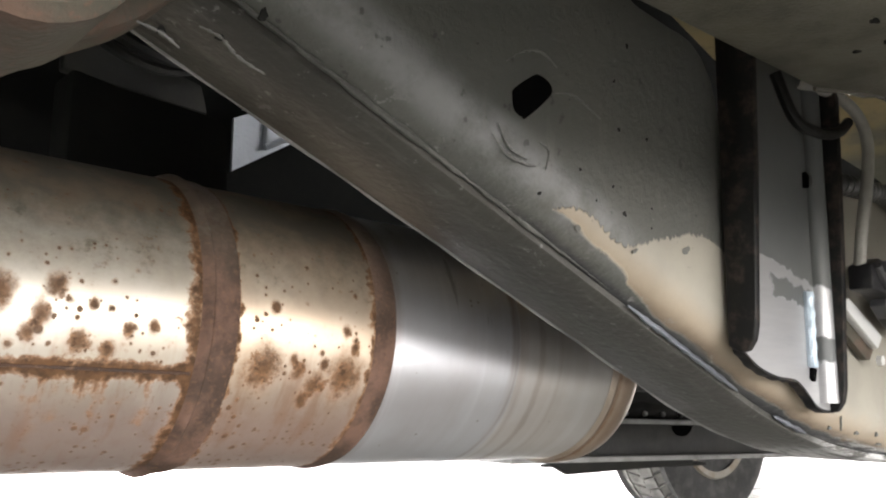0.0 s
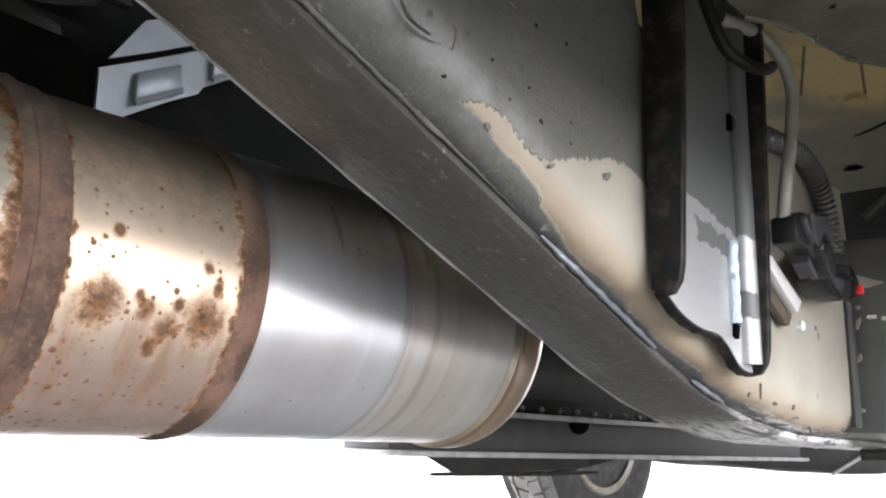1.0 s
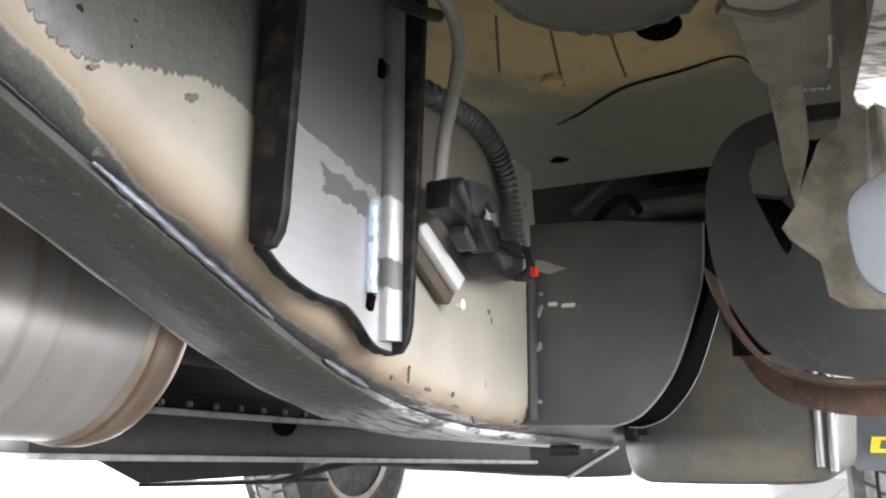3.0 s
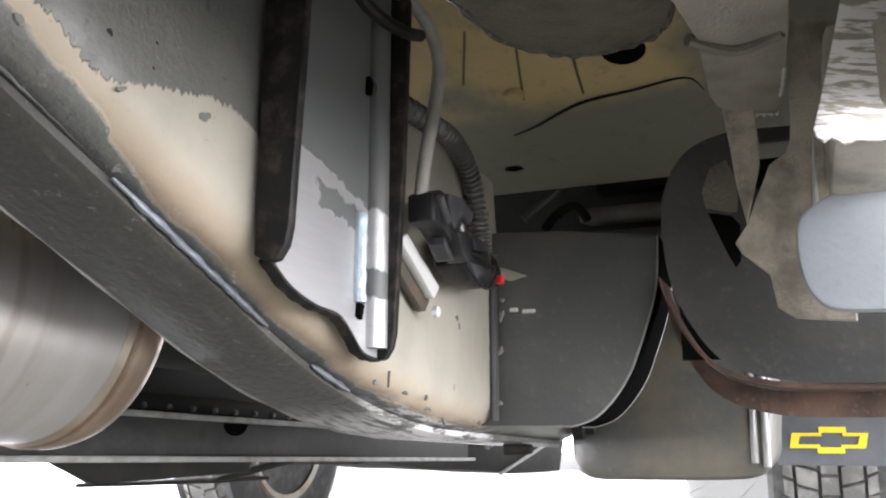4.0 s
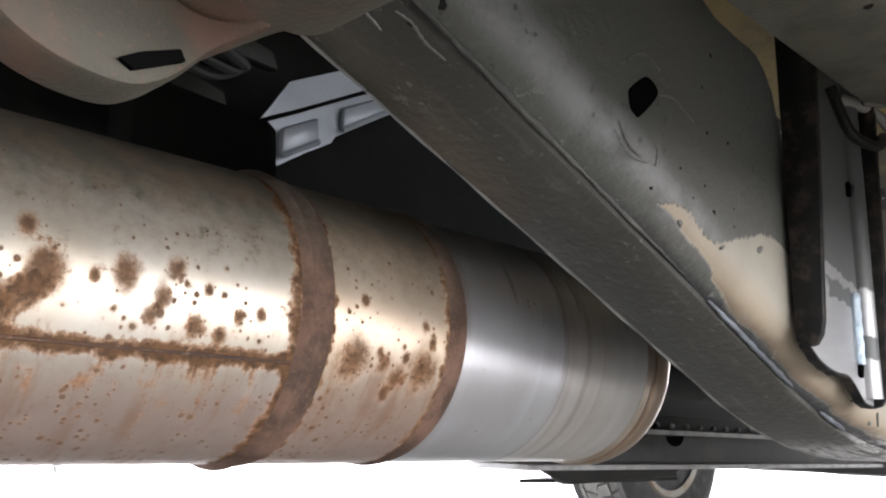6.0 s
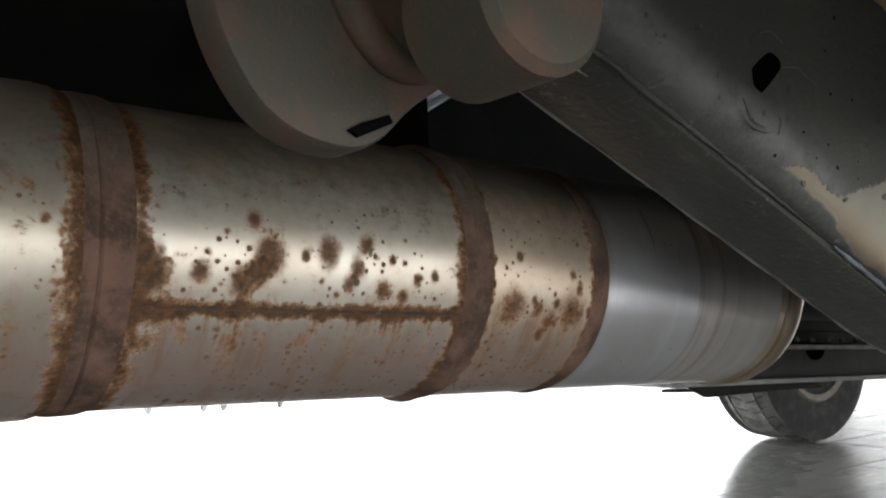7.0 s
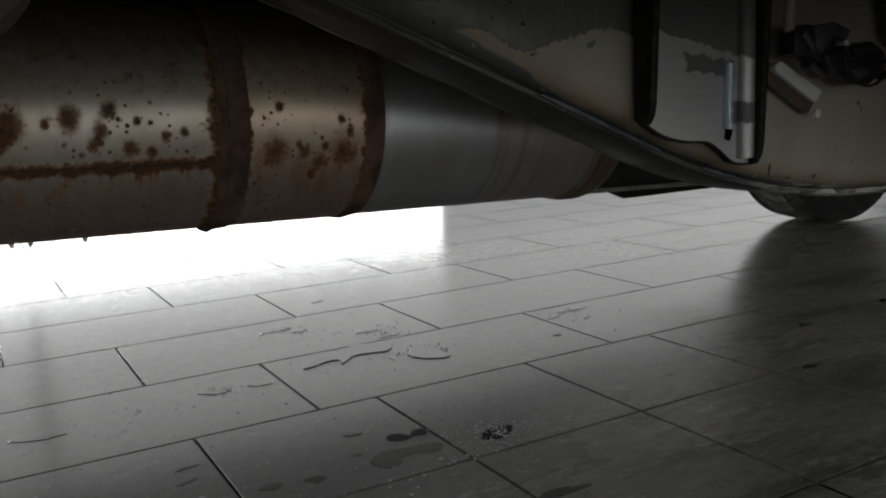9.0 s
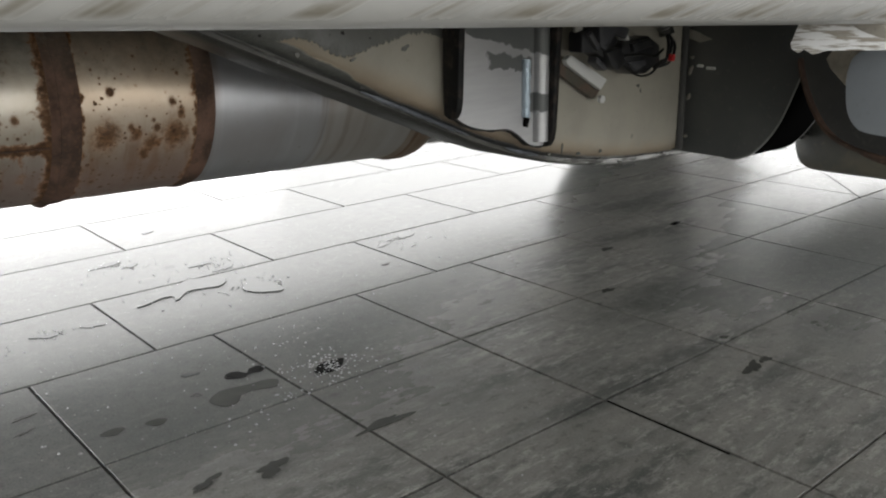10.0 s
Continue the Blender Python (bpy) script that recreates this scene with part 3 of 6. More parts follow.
def part(name, bm, material, parent=None, label="", smooth=True):
    """Links a bmesh, given in world places, as one mesh under its thing."""
    bmesh.ops.recalc_face_normals(bm, faces=bm.faces)
    me = bpy.data.meshes.new(name)
    bm.to_mesh(me)
    bm.free()
    me.materials.append(material)
    if smooth:
        me.shade_smooth()
        me.set_sharp_from_angle(angle=radians(35))
    ob = new(name, me)
    if parent:
        ob.parent = parent
        ob.matrix_parent_inverse = world_of(parent).inverted()
    if label:
        tagged(ob, label)
    return ob


def bevelled(bm, r, segments=2, sharp=35):
    if r:
        edges = [e for e in bm.edges if len(e.link_faces) == 2 and e.calc_face_angle(0) > radians(sharp)]
        bmesh.ops.bevel(bm, geom=edges, offset=r, segments=segments, affect="EDGES", profile=0.5, clamp_overlap=True)
    return bm


def box(x0, x1, y0, y1, z0, z1, r=0.0, bm=None):
    b = bmesh.new()
    bmesh.ops.create_cube(b, size=1, matrix=Matrix.LocRotScale(((x0 + x1) / 2, (y0 + y1) / 2, (z0 + z1) / 2), None, (x1 - x0, y1 - y0, z1 - z0)))
    bevelled(b, r)
    return joined(b, bm)


def joined(b, bm):
    if bm is None:
        return b
    me = bpy.data.meshes.new("tmp")
    b.to_mesh(me)
    b.free()
    bm.from_mesh(me)
    bpy.data.meshes.remove(me)
    return bm


def slab(outline, axis, a, b, r=0.0, bm=None, holes=()):
    """A plate: an outline in the plane across axis, from a to b along it. x: (y, z); y: (x, z); z: (x, y)."""
    out = bmesh.new()

    def at(p, w):
        return {"x": (w, p[0], p[1]), "y": (p[0], w, p[1]), "z": (p[0], p[1], w)}[axis]

    if holes:
        loops = [outline, *holes]
        for w in (a, b):
            es = []
            for lp in loops:
                vs = [out.verts.new(at(p, w)) for p in lp]
                es += [out.edges.new((vs[i], vs[(i + 1) % len(vs)])) for i in range(len(vs))]
            bmesh.ops.triangle_fill(out, edges=es, use_beauty=True)
        out.verts.ensure_lookup_table()
        total, start = sum(len(lp) for lp in loops), 0
        for lp in loops:
            n = len(lp)
            for i in range(n):
                j = (i + 1) % n
                out.faces.new([out.verts[start + i], out.verts[start + j], out.verts[total + start + j], out.verts[total + start + i]])
            start += n
    else:
        lo = [out.verts.new(at(p, a)) for p in outline]
        hi = [out.verts.new(at(p, b)) for p in outline]
        out.faces.new(lo)
        out.faces.new(hi[::-1])
        n = len(lo)
        for i in range(n):
            out.faces.new((lo[i], lo[(i + 1) % n], hi[(i + 1) % n], hi[i]))
        bmesh.ops.recalc_face_normals(out, faces=out.faces)
        bevelled(out, r)
    return joined(out, bm)


def curve(points, steps=8, closed=False):
    """A smooth line through points."""
    pts = [Vector(p) for p in points]
    n, out = len(pts), []
    for i in range(n if closed else n - 1):
        def q(k):
            return pts[k % n] if closed else pts[max(0, min(n - 1, k))]
        p0, p1, p2, p3 = q(i - 1), q(i), q(i + 1), q(i + 2)
        for s in range(steps):
            t = s / steps
            out.append(0.5 * (2 * p1 + (p2 - p0) * t + (2 * p0 - 5 * p1 + 4 * p2 - p3) * t * t + (3 * p1 - p0 - 3 * p2 + p3) * t ** 3))
    if not closed:
        out.append(pts[-1])
    return out


def tube(points, radius, sides=14, bm=None, closed=False):
    """A round bar along points; radius is a number or a function of (step, share)."""
    out, rings = bmesh.new(), []
    n = len(points)
    prev = None
    for i, p in enumerate(points):
        d = (Vector(points[min(i + 1, n - 1)]) - Vector(points[max(i - 1, 0)])).normalized()
        if prev is None:
            prev = d.orthogonal().normalized()
        a = (prev - d * prev.dot(d)).normalized()
        prev = a
        b = d.cross(a)
        r = radius(i, i / (n - 1)) if callable(radius) else radius
        rings.append([out.verts.new(Vector(p) + (a * math.cos(k * math.tau / sides) + b * math.sin(k * math.tau / sides)) * r) for k in range(sides)])
    for r0, r1 in zip(rings, rings[1:]):
        for k in range(sides):
            out.faces.new((r0[k], r0[(k + 1) % sides], r1[(k + 1) % sides], r1[k]))
    if not closed:
        out.faces.new(rings[0][::-1])
        out.faces.new(rings[-1])
    return joined(out, bm)


def lathe(profile, centre, axis, sides=64, bm=None, uv=False, close=True):
    """Turns (along, radius) pairs about an axis through centre. With uv: u along, v round from the outermost line."""
    out = bmesh.new()
    d = Vector(axis).normalized()
    side = Vector((0, -1, 0))
    side = (side - d * side.dot(d)).normalized() if abs(d.dot(side)) < 0.9 else Vector((1, 0, 0))
    up = d.cross(side) * (1 if d.cross(side).z > 0 else -1) if abs(d.z) < 0.9 else d.cross(side)
    rings = []
    for s, r in profile:
        rings.append([out.verts.new(Vector(centre) + d * s + (side * math.cos(k * math.tau / sides) + up * math.sin(k * math.tau / sides)) * r) for k in range(sides)])
    layer = out.loops.layers.uv.new("UVMap") if uv else None
    for i in range(len(rings) - 1):
        for k in range(sides):
            f = out.faces.new((rings[i][k], rings[i][(k + 1) % sides], rings[i + 1][(k + 1) % sides], rings[i + 1][k]))
            if uv:
                for lp, (ii, kk) in zip(f.loops, ((i, k), (i, k + 1), (i + 1, k + 1), (i + 1, k))):
                    ang = (kk / sides * math.tau) if k < sides / 2 else (kk / sides - 1) * math.tau
                    lp[layer].uv = (profile[ii][0], ang * profile[ii][1])
    if close:
        for ring in (rings[0], rings[-1]):
            out.faces.new(ring)
    return joined(out, bm)


def blob(cx, cy, rx, ry, turn, wobble, seed, n=28):
    """An uneven closed outline on the floor."""
    rnd = random.Random(seed)
    ph = [rnd.uniform(0, math.tau) for _ in range(4)]
    out = []
    for k in range(n):
        a = k / n * math.tau
        r = 1 + wobble * (math.sin(2 * a + ph[0]) * 0.5 + math.sin(3 * a + ph[1]) * 0.5 + math.sin(5 * a + ph[2]) * 0.3 + math.sin(8 * a + ph[3]) * 0.2)
        x, y = rx * r * math.cos(a), ry * r * math.sin(a)
        c, s = math.cos(turn), math.sin(turn)
        out.append((cx + x * c - y * s, cy + x * s + y * c))
    return out

# ---- room ----
def wall_with_opening(name, label, x0, x1, y0, y1, ox0, ox1, oz0, oz1):
    """A wall along x with one opening through it."""
    bm = box(x0, ox0, y0, y1, 0, CEIL)
    box(ox1, x1, y0, y1, 0, CEIL, bm=bm)
    box(ox0, ox1, y0, y1, oz1, CEIL, bm=bm)
    if oz0 > 0:
        box(ox0, ox1, y0, y1, 0, oz0, bm=bm)
    return tagged(part(name, bm, M_WALL, smooth=False), label, "wall", kind="structure")


def shop_window(name, ox0, ox1, y, oz0, oz1, posts):
    ob = empty(name, ((ox0 + ox1) / 2, y, oz0), "wide metal-framed showroom window full of white daylight", "window", kind="structure")
    if oz0 > 0:
        part("window_frame", box(ox0, ox1, y - 0.03, y + 0.03, oz0, oz0 + 0.06, 0.003), M_FRAME, ob)
    part("window_frame", box(ox0, ox1, y - 0.03, y + 0.03, oz1 - 0.06, oz1, 0.005), M_FRAME, ob)
    for x in posts:
        part("mullion", box(x - 0.04, x + 0.04, y - 0.03, y + 0.03, oz0 + (0.06 if oz0 > 0 else 0.0), oz1 - 0.06, 0.005), M_FRAME, ob)


wall_with_opening("wall_north", "plain white showroom wall with a wide window", WEST_X, EAST_X, FAR_Y, FAR_Y + 0.2, -7.9, 8.8, 0.0, 1.75)
wall_with_opening("wall_south", "plain white showroom wall with a long window", WEST_X, EAST_X, NEAR_Y - 0.2, NEAR_Y, -6.0, 7.0, 0.1, 2.7)
shop_window("window_1", -7.9, 8.8, FAR_Y + 0.1, 0.0, 1.75, (-4.2, -1.9, 0.4))
shop_window("window_2", -6.0, 7.0, NEAR_Y - 0.1, 0.1, 2.7, (-3.4, -0.8, 1.8, 4.4))
tagged(part("wall_west", box(WEST_X - 0.2, WEST_X, NEAR_Y - 0.2, FAR_Y + 0.2, 0, CEIL), M_WALL, smooth=False), "plain white painted showroom wall", "wall", kind="structure")
bm = box(EAST_X, EAST_X + 0.2, NEAR_Y - 0.2, 1.2, 0, CEIL)
box(EAST_X, EAST_X + 0.2, 5.0, FAR_Y + 0.2, 0, CEIL, bm=bm)
box(EAST_X, EAST_X + 0.2, 1.2, 5.0, 1.75, CEIL, bm=bm)
box(EAST_X, EAST_X + 0.2, 1.2, 5.0, 0, 0.1, bm=bm)
tagged(part("wall_east", bm, M_WALL, smooth=False), "plain white showroom wall with a low window", "wall", kind="structure")
side_window = empty("window_3", (EAST_X + 0.1, 3.1, 0.1), "low metal-framed showroom window full of white daylight", "window", kind="structure")
for z in (0.13, 1.72):
    part("window_frame", box(EAST_X + 0.07, EAST_X + 0.13, 1.2, 5.0, z - 0.03, z + 0.03, 0.005), M_FRAME, side_window)
tagged(part("ceiling", box(WEST_X - 0.2, EAST_X + 0.2, NEAR_Y - 0.2, FAR_Y + 0.2, CEIL, CEIL + 0.2), M_CEIL, smooth=False), "plain white showroom ceiling", "ceiling", kind="structure")
floor = tagged(part("floor", box(WEST_X - 0.2, EAST_X + 0.2, NEAR_Y - 0.2, FAR_Y + 0.2, -0.25, -0.004), M_GROUT, smooth=False), "grey stone-look porcelain tile floor, wet in places", "floor", kind="structure")

M_SKY = Mat("white_daylight", (1, 1, 1), 1.0)
M_SKY.b.inputs["Emission Color"].default_value, M_SKY.b.inputs["Emission Strength"].default_value = (1, 1, 1, 1), 1.6
M_SKY = M_SKY.done()
tagged(part("backdrop", box(-12, 13, FAR_Y + 0.8, FAR_Y + 0.82, -0.2, 5), M_SKY, smooth=False), "plain white daylight outside the window", "backdrop", kind="structure")

tagged(part("backdrop", box(EAST_X + 0.8, EAST_X + 0.82, -1, 5.9, -0.2, 5), M_SKY, smooth=False), "plain white daylight outside the window", "backdrop", kind="structure")

M_MOUNT = grimy("mount_paint", (0.042, 0.042, 0.04), (0.09, 0.087, 0.077), 0.5, amount=0.6, scale=12, gloss=0.35)

# dark amber for the shade in the pan's pressed grooves
M_CREASE_SHADE = grimy("crease_shade_brown", (0.12, 0.085, 0.04), (0.06, 0.045, 0.025), 0.5, scale=30)
M_BEIGE2 = grimy("dusty_sheet", (0.165, 0.155, 0.122), (0.085, 0.08, 0.064), 0.42, amount=0.8, scale=26, depth=0.9)
M_CAP = grimy("cap_sheet", (0.30, 0.28, 0.235), (0.17, 0.155, 0.13), 0.5, amount=0.6, scale=26, depth=0.5)
M_WET = grimy("wet_edge", (0.13, 0.122, 0.1), (0.08, 0.075, 0.06), 0.25, amount=0.9, scale=70, depth=0.9)
# ---- truck ----
truck = empty("pickup_truck", (0.3, 0.92, 0), "white pickup truck on the tiles, underside with exhaust and scraped frame", "truck")


def rake(x):
    return -0.036 * (x - 0.3)


def rail_low(x):
    """Height of the frame rail's lower corner: a kick-up that flattens out forward."""
    line = 0.532 - 0.415 * (x - 0.38)
    if x <= 0.60:
        return line
    if x >= 0.90:
        return 0.381 - 0.036 * (x - 0.90)
    t = (x - 0.60) / 0.30
    a, b, ma, mb = 0.532 - 0.415 * 0.22, 0.381, -0.415 * 0.30, -0.036 * 0.30
    return (2 * t ** 3 - 3 * t ** 2 + 1) * a + (t ** 3 - 2 * t ** 2 + t) * ma + (-2 * t ** 3 + 3 * t ** 2) * b + (t ** 3 - t ** 2) * mb


def rail_high(x):
    if x < 0.5:
        return max(0.69, rail_low(x) + 0.19) - 0.012 * max(0.0, (x - 0.4) / 0.1)
    if x < 0.549:
        return 0.678 - 0.03 * ((x - 0.5) / 0.049) ** 3
    return 0.61 if x < 0.93 else 0.545


WEB, CORNER, INNER = 0.352, 0.028, 0.443


def frame_rail():
    ob = empty("frame_rail", (0.4, 0.4, 0.5), "", "")
    ob.parent = truck
    ob.matrix_parent_inverse = truck.matrix_basis.inverted()
    xs = [-0.75 + 0.03 * i for i in range(24)] + [-0.03 + 0.012 * i for i in range(108)]
    bm = bmesh.new()
    layer = bm.loops.layers.uv.new("UVMap")
    rings, vals = [], []
    for x in xs:
        lo, hi = rail_low(x), rail_high(x)
        sec = [(WEB, hi, hi - lo)]
        for s in range(1, 9):
            sec.append((WEB, hi + (lo + CORNER - hi) * s / 8, (hi - lo) + (CORNER - (hi - lo)) * s / 8))
        for s in range(1, 7):
            a = s / 6 * math.pi / 2
            dip = (0.0, 0.0, 0.0, 0.0006, 0.0016, 0.0018, 0.0006)[s]
            sec.append((WEB + CORNER * (1 - math.cos(a)) + dip * 0.5, lo + CORNER * (1 - math.sin(a)) + dip, CORNER * (1 - s / 6)))
        sec += [(WEB + CORNER + 0.03, lo, -0.03), (INNER, lo, -0.065), (INNER, lo + 0.01, -0.075), (INNER - 0.008, hi, -0.2)]
        rings.append([bm.verts.new((x, y, z)) for y, z, v in sec])
        vals.append([v for _, _, v in sec])
    for i in range(len(rings) - 1):
        for k in range(len(rings[0]) - 1):
            f = bm.faces.new((rings[i][k], rings[i + 1][k], rings[i + 1][k + 1], rings[i][k + 1]))
            for lp, (ii, kk) in zip(f.loops, ((i, k), (i + 1, k), (i + 1, k + 1), (i, k + 1))):
                lp[layer].uv = (xs[ii], vals[ii][kk])
        bm.faces.new((rings[i][0], rings[i][-1], rings[i + 1][-1], rings[i + 1][0]))
    part("web", bm, M_RAIL, ob, "grey frame rail scraped to cream primer")
    # bottom plate, lapped on and welded along its outer edge
    bm = bmesh.new()
    sec = [(WEB + CORNER - 0.002, 0.0005), (WEB + CORNER - 0.002, -0.004), (WEB + CORNER + 0.003, -0.007), (INNER - 0.002, -0.007), (INNER + 0.002, -0.004), (INNER + 0.002, 0.0005)]
    rings = [[bm.verts.new((x, y, rail_low(x) + z)) for y, z in sec] for x in xs]
    for r0, r1 in zip(rings, rings[1:]):
        for k in range(len(sec)):
            bm.faces.new((r0[k], r1[k], r1[(k + 1) % len(sec)], r0[(k + 1) % len(sec)]))
    part("bottom_plate", bm, M_PLATE, ob, "dark grey welded bottom plate")
    # painted-over weld ridge along the lap, worn inner edge of the plate
    rnd = random.Random(8)
    xr = [-0.35 + 0.004 * i for i in range(203)]
    part("weld_ridge", tube([(x, WEB + CORNER - 0.004 + rnd.uniform(-0.0006, 0.0006), rail_low(x) + 0.0011) for x in xr], lambda i, s: (0.0014 + 0.0006 * math.sin(i * 0.21) + 0.0004 * math.sin(i * 0.83) + 0.0005 * rnd.random()) * min(1, 6 * (1 - s) + 0.1), 8), M_RIDGE, ob, "painted-over weld ridge")
    xr = [-0.3 + 0.012 * i for i in range(100)]
    part("worn_edge", tube([(x, INNER + 0.0008, rail_low(x) - 0.0062) for x in xr], lambda i, s: 0.0009 + 0.0004 * math.sin(i * 1.1), 6), M_GREY2, ob, "pale worn plate edge")
    # weld bead: bright for a stretch, broken into runs
    rnd = random.Random(4)
    for a, b in ((0.475, 0.602), (0.652, 0.70)):
        n = int((b - a) / 0.003)
        pts = [(a + (b - a) * i / n, WEB + CORNER - 0.0045 + rnd.uniform(-0.0004, 0.0004), rail_low(a + (b - a) * i / n) - 0.0004) for i in range(n + 1)]
        part("weld_bead", tube(pts, lambda i, s: (0.0019 + 0.0003 * math.sin(i * 1.3) + 0.0003 * rnd.random()) * min(1, 0.35 + 4 * s, 0.35 + 4 * (1 - s)), 8), M_WELD, ob, "pale weld bead")
    # round access hole: a flat black shape, the shade inside put into its colour
    def marked(x, z):
        """The marks round the hole, spread a little from the scraped patch."""
        return x - 0.07 * max(0.0, 0.448 - x), z + 0.05 * max(0.0, z - 0.511)

    quad = ((0.3533, 0.5913), (0.3546, 0.5953), (0.3677, 0.6053), (0.3734, 0.6073), (0.3815, 0.6045), (0.3818, 0.5979), (0.3640, 0.5820), (0.3600, 0.5811), (0.3545, 0.5839))
    hole = [(p.x, p.y) for p in curve([(*marked(hx, hz), 0) for hx, hz in quad], 3, True)]
    part("access_hole", slab(hole, "y", WEB - 0.0006, WEB + 0.001), M_LIGHTLESS, ob, "dark rounded access hole")
    rnd = random.Random(12)
    for run in RUNS:
        line = curve([(marked(rx, rz)[0], WEB - 0.0001, marked(rx, rz)[1]) for rx, rz in run], 7)
        part("paint_run", tube(line, lambda i, s: 0.0009 * (0.25 + abs(math.sin(i * 1.7 + s * 5))) * (0.4 + 0.6 * math.sin(math.pi * s)), 6), M_RAIL_PLAIN, ob)
    for cx, cz, rr in ((0.4398, 0.5915, 0.0016), (0.4676, 0.5911, 0.0016), (0.4334, 0.5565, 0.0013), (0.4183, 0.5461, 0.001), (0.4432, 0.5421, 0.0022), (0.4709, 0.549, 0.001), (0.4699, 0.5371, 0.001), (0.4052, 0.5614, 0.0013), (0.3731, 0.543, 0.0012), (0.4365, 0.6201, 0.0012), (0.4498, 0.6454, 0.0018), (0.153, 0.573, 0.004), (0.171, 0.572, 0.0022), (0.212, 0.591, 0.003), (0.194, 0.576, 0.0018)):
        rr *= 0.7
        cx, cz = marked(cx, cz)
        spot = blob(cx, cz, rr, rr * rnd.uniform(1.0, 1.5), rnd.uniform(0, 3), 0.35, rnd.randrange(99))
        part("pit", slab(spot, "y", WEB - 0.0003, WEB + 0.001), M_PIT, ob)
    for cx, cz, rx, rz in ((0.5066, 0.5286, 0.0045, 0.003), (0.3990, 0.5290, 0.002, 0.003), (0.452, 0.522, 0.003, 0.0015)):
        part("paint_flake", slab(blob(cx, cz, rx * 0.9, rz * 0.8, 0.5, 0.3, 7), "y", WEB - 0.0005, WEB + 0.001), M_RAIL_PLAIN, ob)
    for cx, cz, rx, rz in ((0.712, 0.416, 0.001, 0.006), (0.738, 0.407, 0.004, 0.002), (0.775, 0.405, 0.0022, 0.0025), (0.778, 0.397, 0.006, 0.0016), (0.836, 0.471, 0.004, 0.0022), (0.841, 0.465, 0.0015, 0.003), (0.692, 0.412, 0.0035, 0.0018), (0.66, 0.43, 0.005, 0.001), (0.888, 0.388, 0.003, 0.002), (0.81, 0.388, 0.006, 0.0022)):
        part("paint_flake", slab(blob(cx, cz, rx * 0.75, rz * 0.75, rnd.uniform(-0.4, 0.2), 0.4, rnd.randrange(99)), "y", WEB - 0.0005, WEB + 0.001), M_RIDGE, ob)
    # welded end of the mount arm: an upright bead where the plate meets the rail
    part("weld_bead", tube([(0.918 + 0.0002 * math.sin(i * 2.3), 0.349, 0.39 + i * 0.004) for i in range(38)], lambda i, s: 0.0042 + 0.0003 * math.sin(i * 1.7), 8), M_MOUNT, ob)
    return ob


# lightless black: shade inside holes, slots and the lip, and the open joints
M_LIGHTLESS = Mat("lightless_black", (0.004, 0.004, 0.004), 1.0)
M_LIGHTLESS.b.inputs["Specular IOR Level"].default_value = 0.0
M_LIGHTLESS = M_LIGHTLESS.done()
RUNS = (((0.3851, 0.6004), (0.3997, 0.6029), (0.4122, 0.5989), (0.4237, 0.5944)), ((0.3386, 0.5683), (0.347, 0.5606), (0.3598, 0.5567), (0.3709, 0.557)), ((0.3427, 0.5746), (0.3512, 0.563), (0.3642, 0.5591)),
        ((0.3732, 0.5704), (0.3801, 0.5668), (0.3777, 0.5566)), ((0.3489, 0.6087), (0.3621, 0.618), (0.3758, 0.6208), (0.3876, 0.6154)), ((0.16, 0.573), (0.171, 0.571), (0.178, 0.567)), ((0.185, 0.578), (0.194, 0.576), (0.202, 0.570), (0.214, 0.566)))
M_GREY2 = grimy("worn_grey_edge", (0.3, 0.3, 0.29), (0.12, 0.12, 0.115), 0.5, 0.2, 0.6, 40)
M_RIDGE = grimy("ridge_paint", (0.075, 0.076, 0.068), (0.15, 0.15, 0.137), 0.5, amount=0.8, scale=60, depth=0.7)
M_RAIL_PLAIN = grimy("frame_paint_drips", (0.115, 0.117, 0.108), (0.16, 0.155, 0.135), 0.4)
frame_rail()
M_BEAM = grimy("beam_paint", (0.034, 0.034, 0.033), (0.075, 0.073, 0.067), 0.5, amount=0.5, scale=20, gloss=0.25)

# far rail, mirror of the near one, and the cross beams between them
MID = 0.925
part("frame_rail", box(-0.75, 2.6, 2 * MID - INNER, 2 * MID - WEB, 0.42, 0.62, 0.012), M_DARK, truck)


